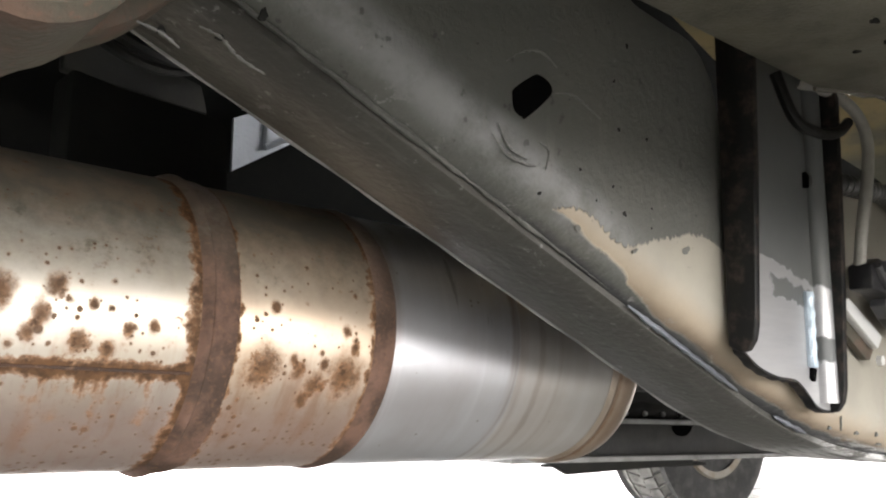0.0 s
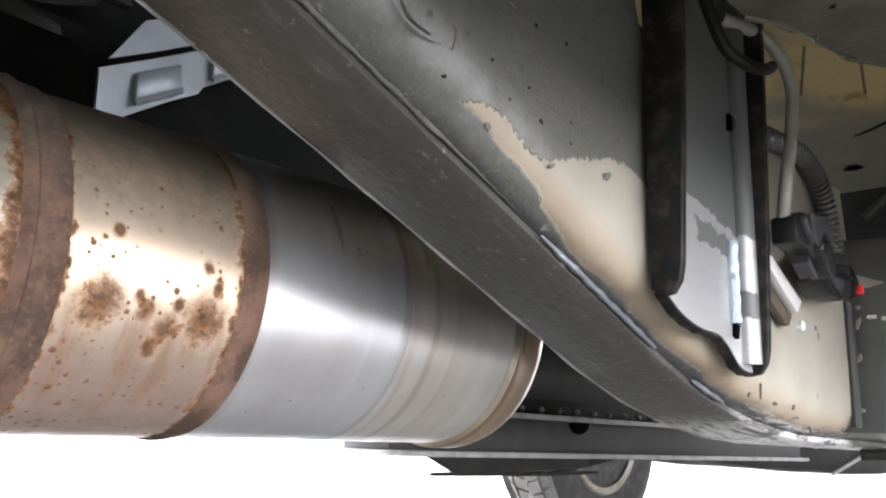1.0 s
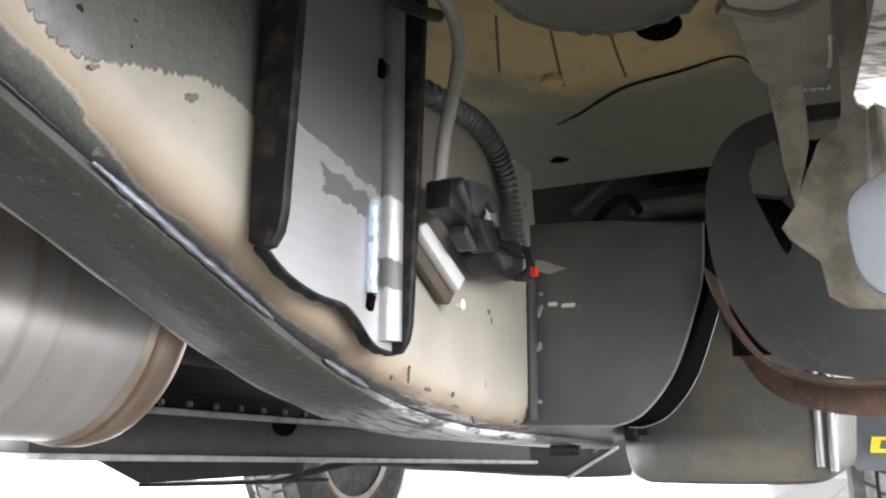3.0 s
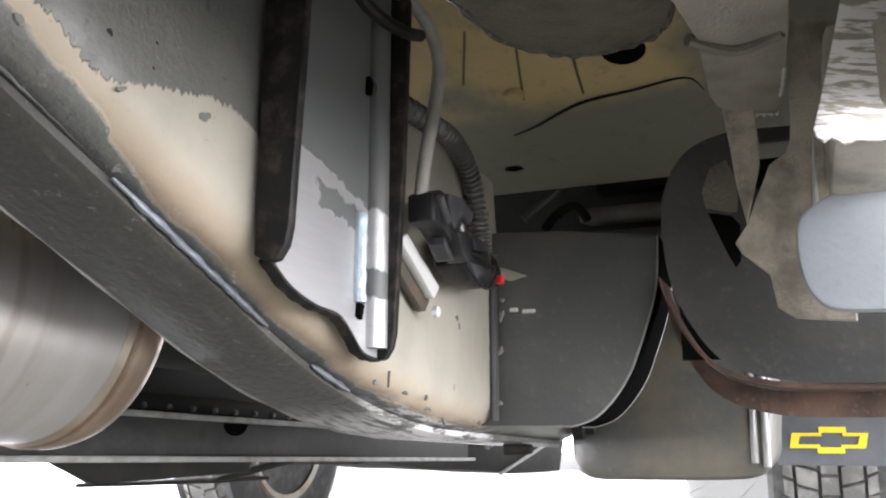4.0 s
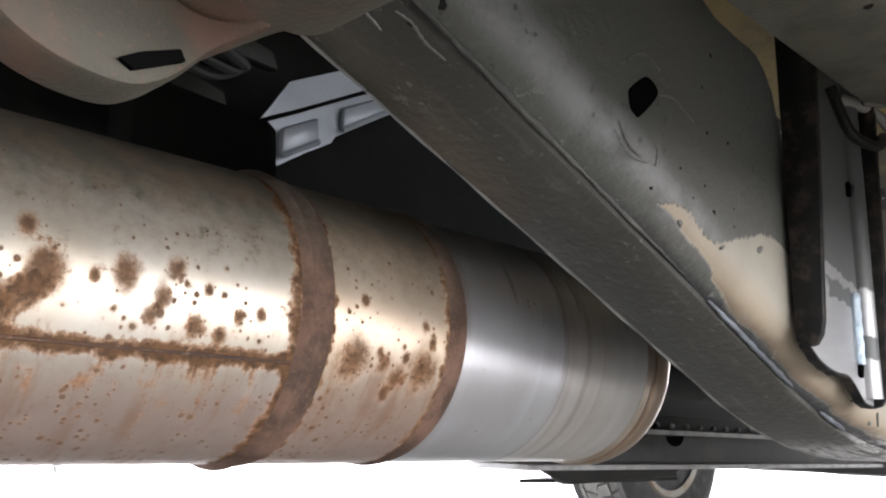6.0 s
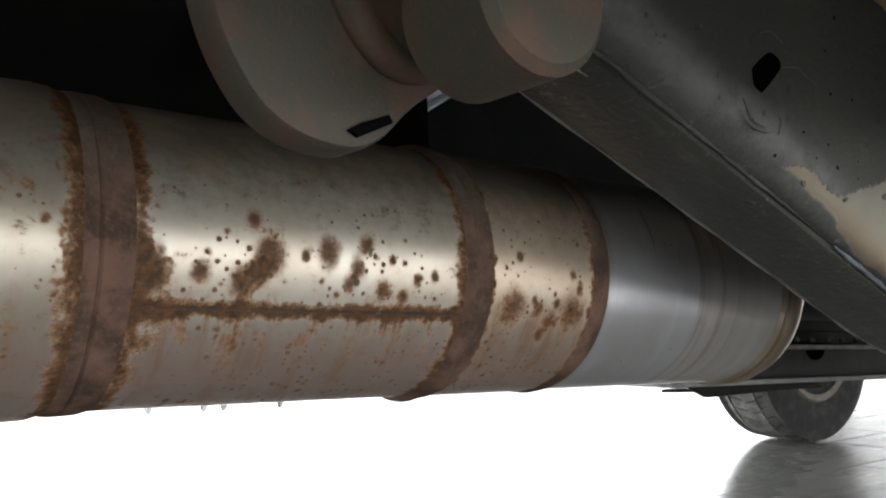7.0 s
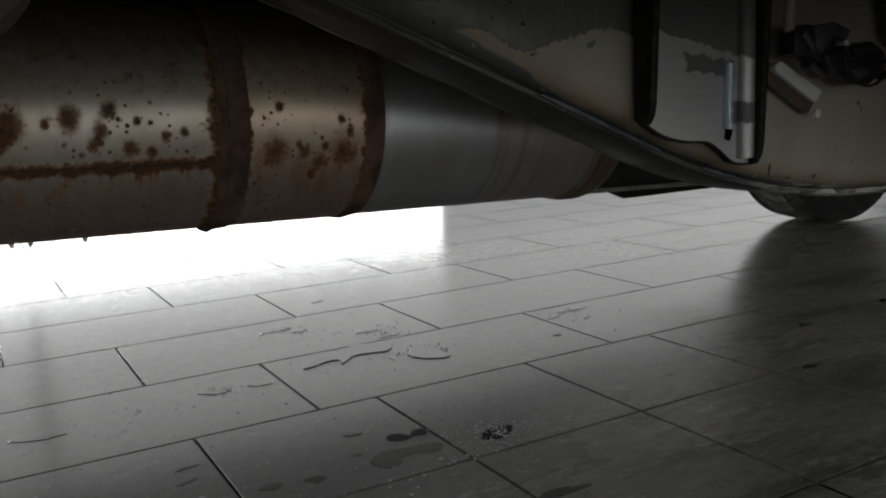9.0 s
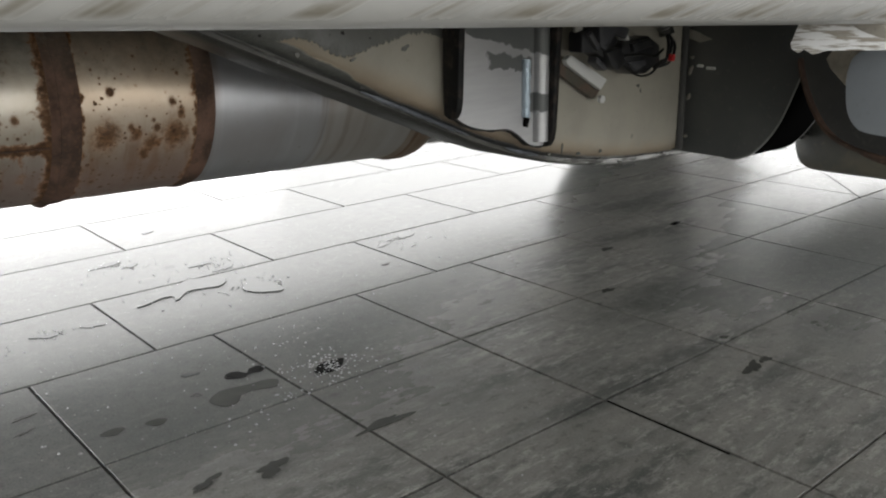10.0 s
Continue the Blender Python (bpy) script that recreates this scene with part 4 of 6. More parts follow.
def exhaust():
    """Round exhaust canister: shells, rusty clamps and a lipped end, on an axis that follows the truck's rake."""
    ob = empty("exhaust_canister", (0.3, 0.6157, 0.481), "", "")
    tagged(ob, "round steel exhaust canister with rusty bands")
    ob.parent = truck
    ob.matrix_parent_inverse = truck.matrix_basis.inverted()
    axis = Vector((1, 0.0023, -0.0241))
    origin = Vector((0, 0.65, 0.4919))
    k = axis.length

    def shell(name, prof, mat, label=""):
        fine = []
        for (a, ra), (b, rb) in zip(prof, prof[1:]):
            n = max(1, int((b - a) / 0.02))
            fine += [(a + (b - a) * i / n, ra + (rb - ra) * i / n) for i in range(n)]
        fine.append(prof[-1])
        return part(name, lathe([(a * k, r) for a, r in fine], origin, axis, 112, uv=True), mat, ob, label)

    shell("inlet_cone", [(-0.42, 0.05), (-0.30, 0.056), (-0.16, 0.092), (-0.10, 0.1015), (-0.065, 0.104), (-0.05, 0.1068), (-0.04, 0.1082), (-0.026, 0.1085), (-0.014, 0.1078), (-0.006, 0.1055), (-0.004, 0.1045)], M_SHELL_A, "spotted steel inlet cone")
    shell("clamp_band", [(-0.008, 0.1045), (-0.004, 0.1062), (0.002, 0.1068), (0.0035, 0.1052), (0.005, 0.1066), (0.016, 0.1062), (0.022, 0.1045), (0.024, 0.1038)], M_BAND, "rusty clamp band")
    shell("shell", [(0.02, 0.104), (0.27, 0.104)], M_SHELL_B, "bright steel shell with a rusty seam")
    shell("clamp_band", [(0.2675, 0.1040), (0.2690, 0.1052), (0.2710, 0.1075), (0.2735, 0.1085), (0.2755, 0.1066), (0.280, 0.1062), (0.289, 0.1058), (0.294, 0.1041)], M_BAND, "rusty clamp band")
    shell("shell", [(0.290, 0.1042), (0.409, 0.1042)], M_SHELL_C, "yellowed steel shell with rust blotches")
    shell("clamp_band", [(0.4035, 0.1042), (0.406, 0.1054), (0.411, 0.1060), (0.418, 0.1050), (0.423, 0.1034)], M_BAND, "rusty clamp band")
    shell("shell", [(0.418, 0.1033), (0.546, 0.1033), (0.5505, 0.1038), (0.555, 0.1033), (0.562, 0.1033)], M_SHELL_D, "brushed steel shell")
    shell("shell", [(0.557, 0.1034), (0.690, 0.1034)], M_SHELL_E, "warm-tinted steel shell")
    shell("end_lip", [(0.684, 0.1036), (0.689, 0.1062), (0.693, 0.1056), (0.697, 0.1078), (0.712, 0.1078), (0.721, 0.1055), (0.729, 0.098), (0.733, 0.086), (0.734, 0.05)], M_SHELL_LIP, "brown-stained end lip")
    shell("outlet_pipe", [(0.732, 0.05), (0.742, 0.036), (0.752, 0.032), (0.98, 0.032)], M_BLACK, "sooty outlet pipe")
    # raised lap seam on the bright shell
    ang = -0.039 / 0.104
    d = axis.normalized()
    side = (Vector((0, -1, 0)) - d * d.dot(Vector((0, -1, 0)))).normalized()
    up = d.cross(side)
    up = up if up.z > 0 else -up
    radial = side * math.cos(ang) + up * math.sin(ang)
    rnd = random.Random(9)
    part("seam", tube([origin + d * (0.026 + i * 0.004) + radial * (0.1036 + rnd.uniform(-0.0003, 0.0003)) for i in range(61)], lambda i, s: 0.0011 + 0.0005 * rnd.random(), 6), M_SEAM, ob, "rusty lap seam")
    # water drops hanging along the bottom
    for s in (0.065, 0.12, 0.165, 0.105):
        p = origin + d * s + Vector((0, 0, -0.1052))
        part("water_drop", lathe([(-0.004, 0.0004), (-0.002, 0.0022), (0.0005, 0.0026), (0.003, 0.0012)], p, (0, 0, 1), 10), M_DROP, ob)


M_SHELL_LIP = shell_material("stained_steel", (0.42, 0.36, 0.30), (0.30, 0.22, 0.15), 0.0, 0.36, metal=0.7, rings=((0.708, 0.02, 0.5), (0.693, 0.004, 0.8)))
exhaust()


def step_bracket():
    """Channel bracket on the rail: back plate, two black flanges, a weld and a rolled bright edge."""
    ob = empty("mount_bracket", (0.6, 0.34, 0.5), "", "")
    tagged(ob, "black channel bracket ground to bare metal below")
    ob.parent = truck
    ob.matrix_parent_inverse = truck.matrix_basis.inverted()
    low = curve([(0.548, 0.467, 0), (0.567, 0.456, 0), (0.592, 0.4495, 0), (0.617, 0.4475, 0), (0.631, 0.441, 0), (0.650, 0.428, 0), (0.672, 0.4255, 0)], 5)
    part("back_plate", slab([(p.x, p.y) for p in low] + [(0.672, 0.80), (0.548, 0.80)], "y", 0.3435, 0.3505), M_BRACKET, ob, "flat plate ground to bare metal")
    for x, zb, dy in ((0.5465, 0.4665, 0.0), (0.672, 0.4265, 0.004)):
        out = [(0.3505, 0.82), (0.3505, zb + 0.002), (0.343, zb - 0.002), (0.337 + dy * 0.4, zb - 0.001), (0.3325 + dy * 0.4, zb + 0.006), (0.3305 + dy * 0.4, zb + 0.016), (0.3255 + dy * 0.4, zb + 0.12), (0.318 + dy * 0.4, 0.82)]
        part("flange", slab(out, "x", x - 0.0035, x + 0.0035, 0.0012), M_FLANGE, ob, "black painted flange")
    part("rolled_edge", tube([(0.6615, 0.3425, 0.4315 + i * 0.004) for i in range(100)], 0.0085, 14), M_BRACKET, ob)
    part("plate_edge", slab([(p.x, p.y + 0.0006) for p in low] + [(p.x, p.y - 0.0012 - 0.0006 * math.sin(k * 1.9)) for k, p in reversed(list(enumerate(low)))], "y", 0.3430, 0.3507), M_FLANGE, ob, "burnt black plate edge")
    part("weld_bead", tube([(0.641 + 0.0003 * math.sin(i * 2.1), 0.342, 0.457 + i * 0.0025) for i in range(23)], lambda i, s: 0.0042 + 0.0004 * math.sin(i * 1.3), 10), M_WELD2, ob, "pale blue-grey weld bead")
    part("slot", slab([(0.6385, 0.449), (0.6425, 0.447), (0.6455, 0.456), (0.6395, 0.457)], "y", 0.3405, 0.3436), M_LIGHTLESS, ob)
    part("slot", slab([(0.646, 0.592), (0.6505, 0.592), (0.652, 0.601), (0.647, 0.604)], "y", 0.3405, 0.3436), M_LIGHTLESS, ob)
    part("strap", tube([(p.x, p.y, p.z) for p in curve([(0.578, 0.325, 0.66), (0.588, 0.318, 0.628), (0.612, 0.314, 0.6215), (0.645, 0.314, 0.628), (0.69, 0.325, 0.648)], 8)], 0.0042, 10), M_BLACK, ob, "black rubber strap")
    ob.location += Vector((0.002, -0.003, -0.0005))


M_FLANGE = Mat("flange_paint", (0.006, 0.006, 0.006), 0.55)
M_FLANGE.b.inputs["Specular IOR Level"].default_value = 0.25
M_FLANGE = M_FLANGE.over(M_FLANGE.math("MULTIPLY", M_FLANGE.step(M_FLANGE.noise(M_FLANGE.place(), 60, 6, 0.7), 0.45, 0.7), 0.8), (0.055, 0.042, 0.033)).done(bump=M_FLANGE.noise(M_FLANGE.place(), 90, 3), depth=0.3)
M_WELD2 = grimy("bright_weld", (0.42, 0.50, 0.56), (0.3, 0.36, 0.42), 0.38, 0.5, 0.5, 60, 0.6)
step_bracket()


def wiring():
    """Sensor module with its clip, a plug, a grey hose and a ribbed conduit."""
    mod = empty("sensor_module", (0.74, 0.33, 0.5), "", "")
    tagged(mod, "black sensor module with a white clip and red tab")
    mod.parent = truck
    mod.matrix_parent_inverse = truck.matrix_basis.inverted()
    part("clip_base", slab([(0.689, 0.497), (0.697, 0.512), (0.706, 0.509), (0.760, 0.474), (0.752, 0.465), (0.746, 0.465)], "y", 0.343, 0.349, 0.001), M_HANGER, mod, "grimy folded bracket")
    part("clip", slab([(0.697, 0.508), (0.705, 0.512), (0.762, 0.484), (0.752, 0.474), (0.699, 0.503)], "y", 0.336, 0.343, 0.001), M_CLIP, mod, "pale metal clip")
    part("bolt", lathe([(0, 0.004), (0.004, 0.004), (0.005, 0.002)], (0.752, 0.337, 0.4645), (0, -1, 0), 10), M_CLIP, mod)
    part("housing", slab([(0.692, 0.535), (0.709, 0.541), (0.734, 0.538), (0.748, 0.526), (0.732, 0.505), (0.713, 0.514), (0.692, 0.516)], "y", 0.312, 0.331, 0.0025), M_PLASTIC, mod, "black plastic housing")
    part("rib", slab([(0.697, 0.532), (0.701, 0.536), (0.716, 0.521), (0.712, 0.516)], "y", 0.308, 0.313, 0.001), M_GREYPLASTIC, mod)
    part("latch", slab([(0.712, 0.539), (0.738, 0.5425), (0.760, 0.536), (0.754, 0.526), (0.738, 0.531), (0.724, 0.516), (0.714, 0.521)], "y", 0.308, 0.314, 0.0015), M_GREYPLASTIC, mod, "grey plastic latch")
    part("latch", slab([(0.722, 0.515), (0.745, 0.519), (0.754, 0.503), (0.742, 0.496), (0.731, 0.501)], "y", 0.306, 0.322, 0.002), M_PLASTIC, mod)
    part("latch", slab([(0.718, 0.511), (0.73, 0.503), (0.735, 0.497), (0.729, 0.496), (0.716, 0.505)], "y", 0.314, 0.326, 0.001), M_GREYPLASTIC, mod)
    part("clip_tongue", slab([(0.765, 0.536), (0.771, 0.535), (0.779, 0.524), (0.775, 0.520)], "y", 0.322, 0.332, 0.001), M_CLIP, mod)
    part("plug", slab([(0.760, 0.500), (0.760, 0.517), (0.770, 0.523), (0.806, 0.527), (0.826, 0.517), (0.828, 0.500), (0.804, 0.488), (0.782, 0.489)], "y", 0.318, 0.341, 0.003), M_PLASTIC, mod, "black connector plug")
    part("plug_face", slab([(0.770, 0.502), (0.796, 0.504), (0.800, 0.498), (0.782, 0.492)], "y", 0.3150, 0.3190, 0.001), M_GREYPLASTIC, mod, "grimy grey plug face")
    part("plug_latch", slab([(0.772, 0.521), (0.802, 0.524), (0.806, 0.516), (0.776, 0.512)], "y", 0.313, 0.319, 0.0012), M_PLASTIC, mod)
    part("cable_tie", tube(curve([(0.762, 0.316, 0.500), (0.782, 0.313, 0.4885), (0.806, 0.314, 0.4885), (0.828, 0.317, 0.500)], 6), 0.0013, 6), M_BLACK, mod)
    part("cable_tie", tube(curve([(0.763, 0.316, 0.509), (0.79, 0.313, 0.5085), (0.812, 0.314, 0.506), (0.830, 0.317, 0.512)], 6), 0.0012, 6), M_BLACK, mod)
    for dx, dz in ((0.0, 0.0), (0.006, 0.003), (0.012, -0.002)):
        part("wire", tube(curve([(0.862, 0.337, 0.528), (0.852 + dx, 0.326, 0.516 + dz), (0.842 + dx * 0.6, 0.322, 0.499 + dz), (0.824, 0.324, 0.495 + dz)], 7), 0.0018, 8), M_PLASTIC, mod)
    part("tab", slab([(0.845, 0.499), (0.851, 0.498), (0.853, 0.505), (0.847, 0.506)], "y", 0.316, 0.322, 0.001), M_RED, mod, "red plastic locking tab")
    hose = curve([(0.700, 0.325, 0.528), (0.692, 0.318, 0.556), (0.697, 0.315, 0.585), (0.706, 0.315, 0.612), (0.708, 0.315, 0.636), (0.698, 0.318, 0.656), (0.675, 0.325, 0.668), (0.65, 0.34, 0.675)], 10)
    part("hose", tube(hose, 0.0046, 14), M_HOSE, truck, "dusty grey rubber hose")
    cond = curve([(0.655, 0.344, 0.598), (0.711, 0.342, 0.605), (0.762, 0.341, 0.608), (0.797, 0.341, 0.609), (0.825, 0.341, 0.600), (0.845, 0.341, 0.584), (0.857, 0.341, 0.561), (0.860, 0.340, 0.540), (0.865, 0.338, 0.526)], 20)
    part("conduit", tube(cond, lambda i, s: 0.0088 if i % 4 < 2 else 0.0064, 14), M_CONDUIT, truck, "ribbed black wiring conduit")


wiring()


def mount_arm():
    """Cab mount arm: a plate across the rail's outer side with a turned lip."""
    ob = empty("mount_arm", (0.94, 0.29, 0.45), "", "")
    tagged(ob, "dark grey cab mount arm welded to the rail")
    ob.parent = truck
    ob.matrix_parent_inverse = truck.matrix_basis.inverted()
    rim = [(p.x, p.y) for p in curve([(0.30, 0.3855, 0), (0.284, 0.386, 0), (0.262, 0.397, 0), (0.238, 0.428, 0), (0.219, 0.477, 0), (0.212, 0.505, 0), (0.209, 0.546, 0)], 6)]
    part("plate", slab([(0.372, 0.3855)] + rim + [(0.29, 0.557), (0.372, 0.561)], "x", 0.932, 0.938, 0.0015), M_GREY, ob, "dark grey pressed plate")
    lip = [(y - 0.001, z) for y, z in rim]
    inner = [(y + 0.003, z + 0.002) for y, z in rim[::-1]]
    # the shade under the turned lip is put into its black colour
    part("lip", slab(lip + inner, "x", 0.936, 1.02), M_LIGHTLESS, ob, "turned lip coloured black for its shade")
    part("lip_edge", tube([(1.02, y, z) for y, z in rim], 0.0013, 8), M_GREY2, ob)
    part("lip_edge", tube([(0.9335, y - 0.0005, z) for y, z in rim], 0.001, 8), M_GREY2, ob)
    part("chip", box(0.9305, 0.9325, 0.318, 0.33, 0.484, 0.4875, 0.0008), M_CLIP, ob)
    part("chip", box(0.9305, 0.9325, 0.334, 0.342, 0.486, 0.4895, 0.0008), M_CLIP, ob)
    part("chip", slab([(0.325, 0.518), (0.345, 0.526), (0.362, 0.53), (0.36, 0.52), (0.34, 0.514)], "x", 0.9305, 0.9325), M_CAP, ob)
    for k, (z, tall) in enumerate(((0.405, 0.003), (0.451, 0.006), (0.4825, 0.008), (0.497, 0.003))):
        part("chip", slab(blob(0.3515 - 0.001 * k, z, 0.0016, tall * 0.6, 0.2 * k, 0.35, 60 + k), "x", 0.9285, 0.9325), M_CAP, ob)
    ob.location += Vector((-0.006, -0.006, 0))


mount_arm()


def body_mount():
    """Round-ended black mount plate with a slot, the primer bracket before it and the grey pad."""
    ob = empty("body_mount", (0.85, 0.12, 0.5), "", "")
    tagged(ob, "dark body mount with dusty primer bracket and grey pad")
    ob.parent = truck
    ob.matrix_parent_inverse = truck.matrix_basis.inverted()
    left = [(p.x, p.y) for p in curve([(0.02, 0.612, 0), (0.11, 0.617, 0), (0.15, 0.6165, 0), (0.182, 0.602, 0), (0.2, 0.564, 0), (0.198, 0.504, 0), (0.181, 0.46, 0), (0.156, 0.431, 0), (0.115, 0.418, 0), (0.067, 0.4155, 0), (-0.02, 0.4155, 0)], 6)]
    slot = [(0.157, 0.553), (0.139, 0.549), (0.1325, 0.541), (0.134, 0.511), (0.138, 0.506), (0.143, 0.516)]
    gap = [(0.123, 0.606), (0.120, 0.572), (0.112, 0.556), (0.05, 0.553), (0.05, 0.606)]
    part("mount_plate", slab([(y - 0.008, z) for y, z in left], "x", 0.889, 0.895, holes=(slot, gap)), M_MOUNT, ob, "dark round-ended steel plate", smooth=False)
    low = left[len(left) // 2:]
    part("mount_flange", slab(low + [(y, z - 0.004) for y, z in low[::-1]], "x", 0.893, 0.96), M_RUSTBROWN, ob, "brown rusty flange")
    part("mount_flange", slab([(y + 0.002, z - 0.004) for y, z in low] + [(y + 0.002, z - 0.024) for y, z in low[::-1]], "x", 0.955, 0.96), M_RUSTBROWN, ob)
    # black sheet standing for the shade behind the plate's gap
    part("cavity", box(0.95, 0.955, -0.02, 0.19, 0.44, 0.61), M_SHADE, ob)
    part("scuffed_patch", slab([(0.158, 0.556), (0.160, 0.570), (0.153, 0.588), (0.140, 0.594), (0.132, 0.575), (0.134, 0.551), (0.140, 0.5505)], "x", 0.8875, 0.8895), M_BEIGE2, ob, "brown scuffed patch")
    # primer bracket: a tapered strut, a broad side sheet and a black opening between them
    part("bracket_strut", slab([(0.1375, 0.620), (0.1145, 0.620), (0.1130, 0.585), (0.1140, 0.571), (0.1205, 0.547), (0.1255, 0.528), (0.1310, 0.560), (0.1335, 0.588)], "x", 0.838, 0.843, 0.0012), M_CHIPPED, ob, "chipped beige primer strut", smooth=False)
    part("bracket_cap", slab([(0.58, 0.157), (0.70, 0.141), (0.80, 0.1425), (0.822, 0.1395), (0.831, 0.135), (0.846, 0.117), (0.855, 0.0985), (0.80, 0.092), (0.71, 0.088), (0.58, 0.086)], "z", 0.615, 0.622, 0.002), M_CAP, ob, "grey-brown bracket cap")
    part("cap_chip", tube(curve([(0.841, 0.123, 0.616), (0.847, 0.115, 0.615), (0.852, 0.106, 0.616), (0.856, 0.098, 0.617)], 5), lambda i, s: 0.0018 + 0.0012 * math.sin(i * 2.3), 8), M_CLIP, ob)
    part("cap_chip", tube(curve([(0.815, 0.0955, 0.615), (0.79, 0.0935, 0.6145), (0.765, 0.092, 0.615)], 8), lambda i, s: 0.0012 + 0.0005 * math.sin(i * 1.9), 8), M_CLIP, ob)
    part("bracket_strap", tube(curve([(0.70, 0.146, 0.616), (0.72, 0.12, 0.613), (0.71, 0.092, 0.616)], 6), 0.004, 8), M_BEIGE2, ob)
    side = [(0.0885, 0.672), (0.0905, 0.600), (0.0920, 0.582), (0.0960, 0.5735), (0.1070, 0.566), (0.1110, 0.556), (0.1170, 0.543), (0.1245, 0.524), (0.1335, 0.511), (0.1290, 0.503), (0.1120, 0.487), (0.1085, 0.464), (0.0980, 0.456), (0.0600, 0.452), (0.0600, 0.672)]
    part("bracket_side", slab(side, "x", 0.818, 0.822, 0.001), M_CHIPPED, ob, "pale dusty bracket side sheet", smooth=False)
    part("side_crease", tube(curve([(0.8175, 0.0765, 0.585), (0.8172, 0.0785, 0.55), (0.8175, 0.080, 0.525), (0.8175, 0.088, 0.495)], 6), lambda i, s: 0.0016 * math.sin(math.pi * s) + 0.0003, 8), M_CLIP, ob)
    pad = [(p.x, p.y) for p in curve([(0.094, 0.505, 0), (0.094, 0.478, 0), (0.087, 0.459, 0), (0.07, 0.451, 0), (0.02, 0.452, 0), (0.008, 0.465, 0), (0.008, 0.515, 0), (0.025, 0.528, 0), (0.06, 0.527, 0), (0.082, 0.518, 0)], 4, True)]
    part("pad", slab([(0.119 + (y - 0.119) * 1.055, 0.393 + (z - 0.393) * 1.055) for y, z in pad], "x", 0.774, 0.788, 0.003), M_PAD, ob, "blue-grey rubber pad")


body_mount()


def fuel_tank():
    ob = empty("fuel_tank", (1.4, 0.25, 0.45), "", "")
    tagged(ob, "dark coated tank box with pale bars for its corner highlight")
    ob.parent = truck
    ob.matrix_parent_inverse = truck.matrix_basis.inverted()
    sec = [(p.x, p.y) for p in curve([(0.352, 0.62, 0), (0.353, 0.40, 0), (0.351, 0.352, 0), (0.335, 0.329, 0), (0.29, 0.326, 0), (0.19, 0.328, 0), (0.150, 0.332, 0), (0.135, 0.345, 0), (0.131, 0.38, 0), (0.128, 0.44, 0), (0.13, 0.62, 0)], 6)]
    part("tank_shell", slab(sec, "x", 1.2, 1.62, 0.012), M_TANK, ob, "dark dusty tank shell")
    # pale bars that draw the highlight on the tank's rounded corner
    for y in (0.150, 0.138):
        part("worn_edge", tube([(1.199, y, 0.343 + i * 0.01 + (0.004 if y > 0.14 else 0)) for i in range(12)], 0.004, 10), M_CORNER_GLINT, ob)
    part("drain_plug", lathe([(0, 0.012), (0.012, 0.012), (0.014, 0.006), (0.024, 0.006)], (1.188, 0.345, 0.383), (0, -1, 0), 12), M_BLACK, ob)
    part("drain_plug", lathe([(0, 0.007), (0.02, 0.006), (0.03, 0.005)], (1.1, 0.40, 0.362), (0, -1, 0), 12), M_BLACK, ob)


fuel_tank()


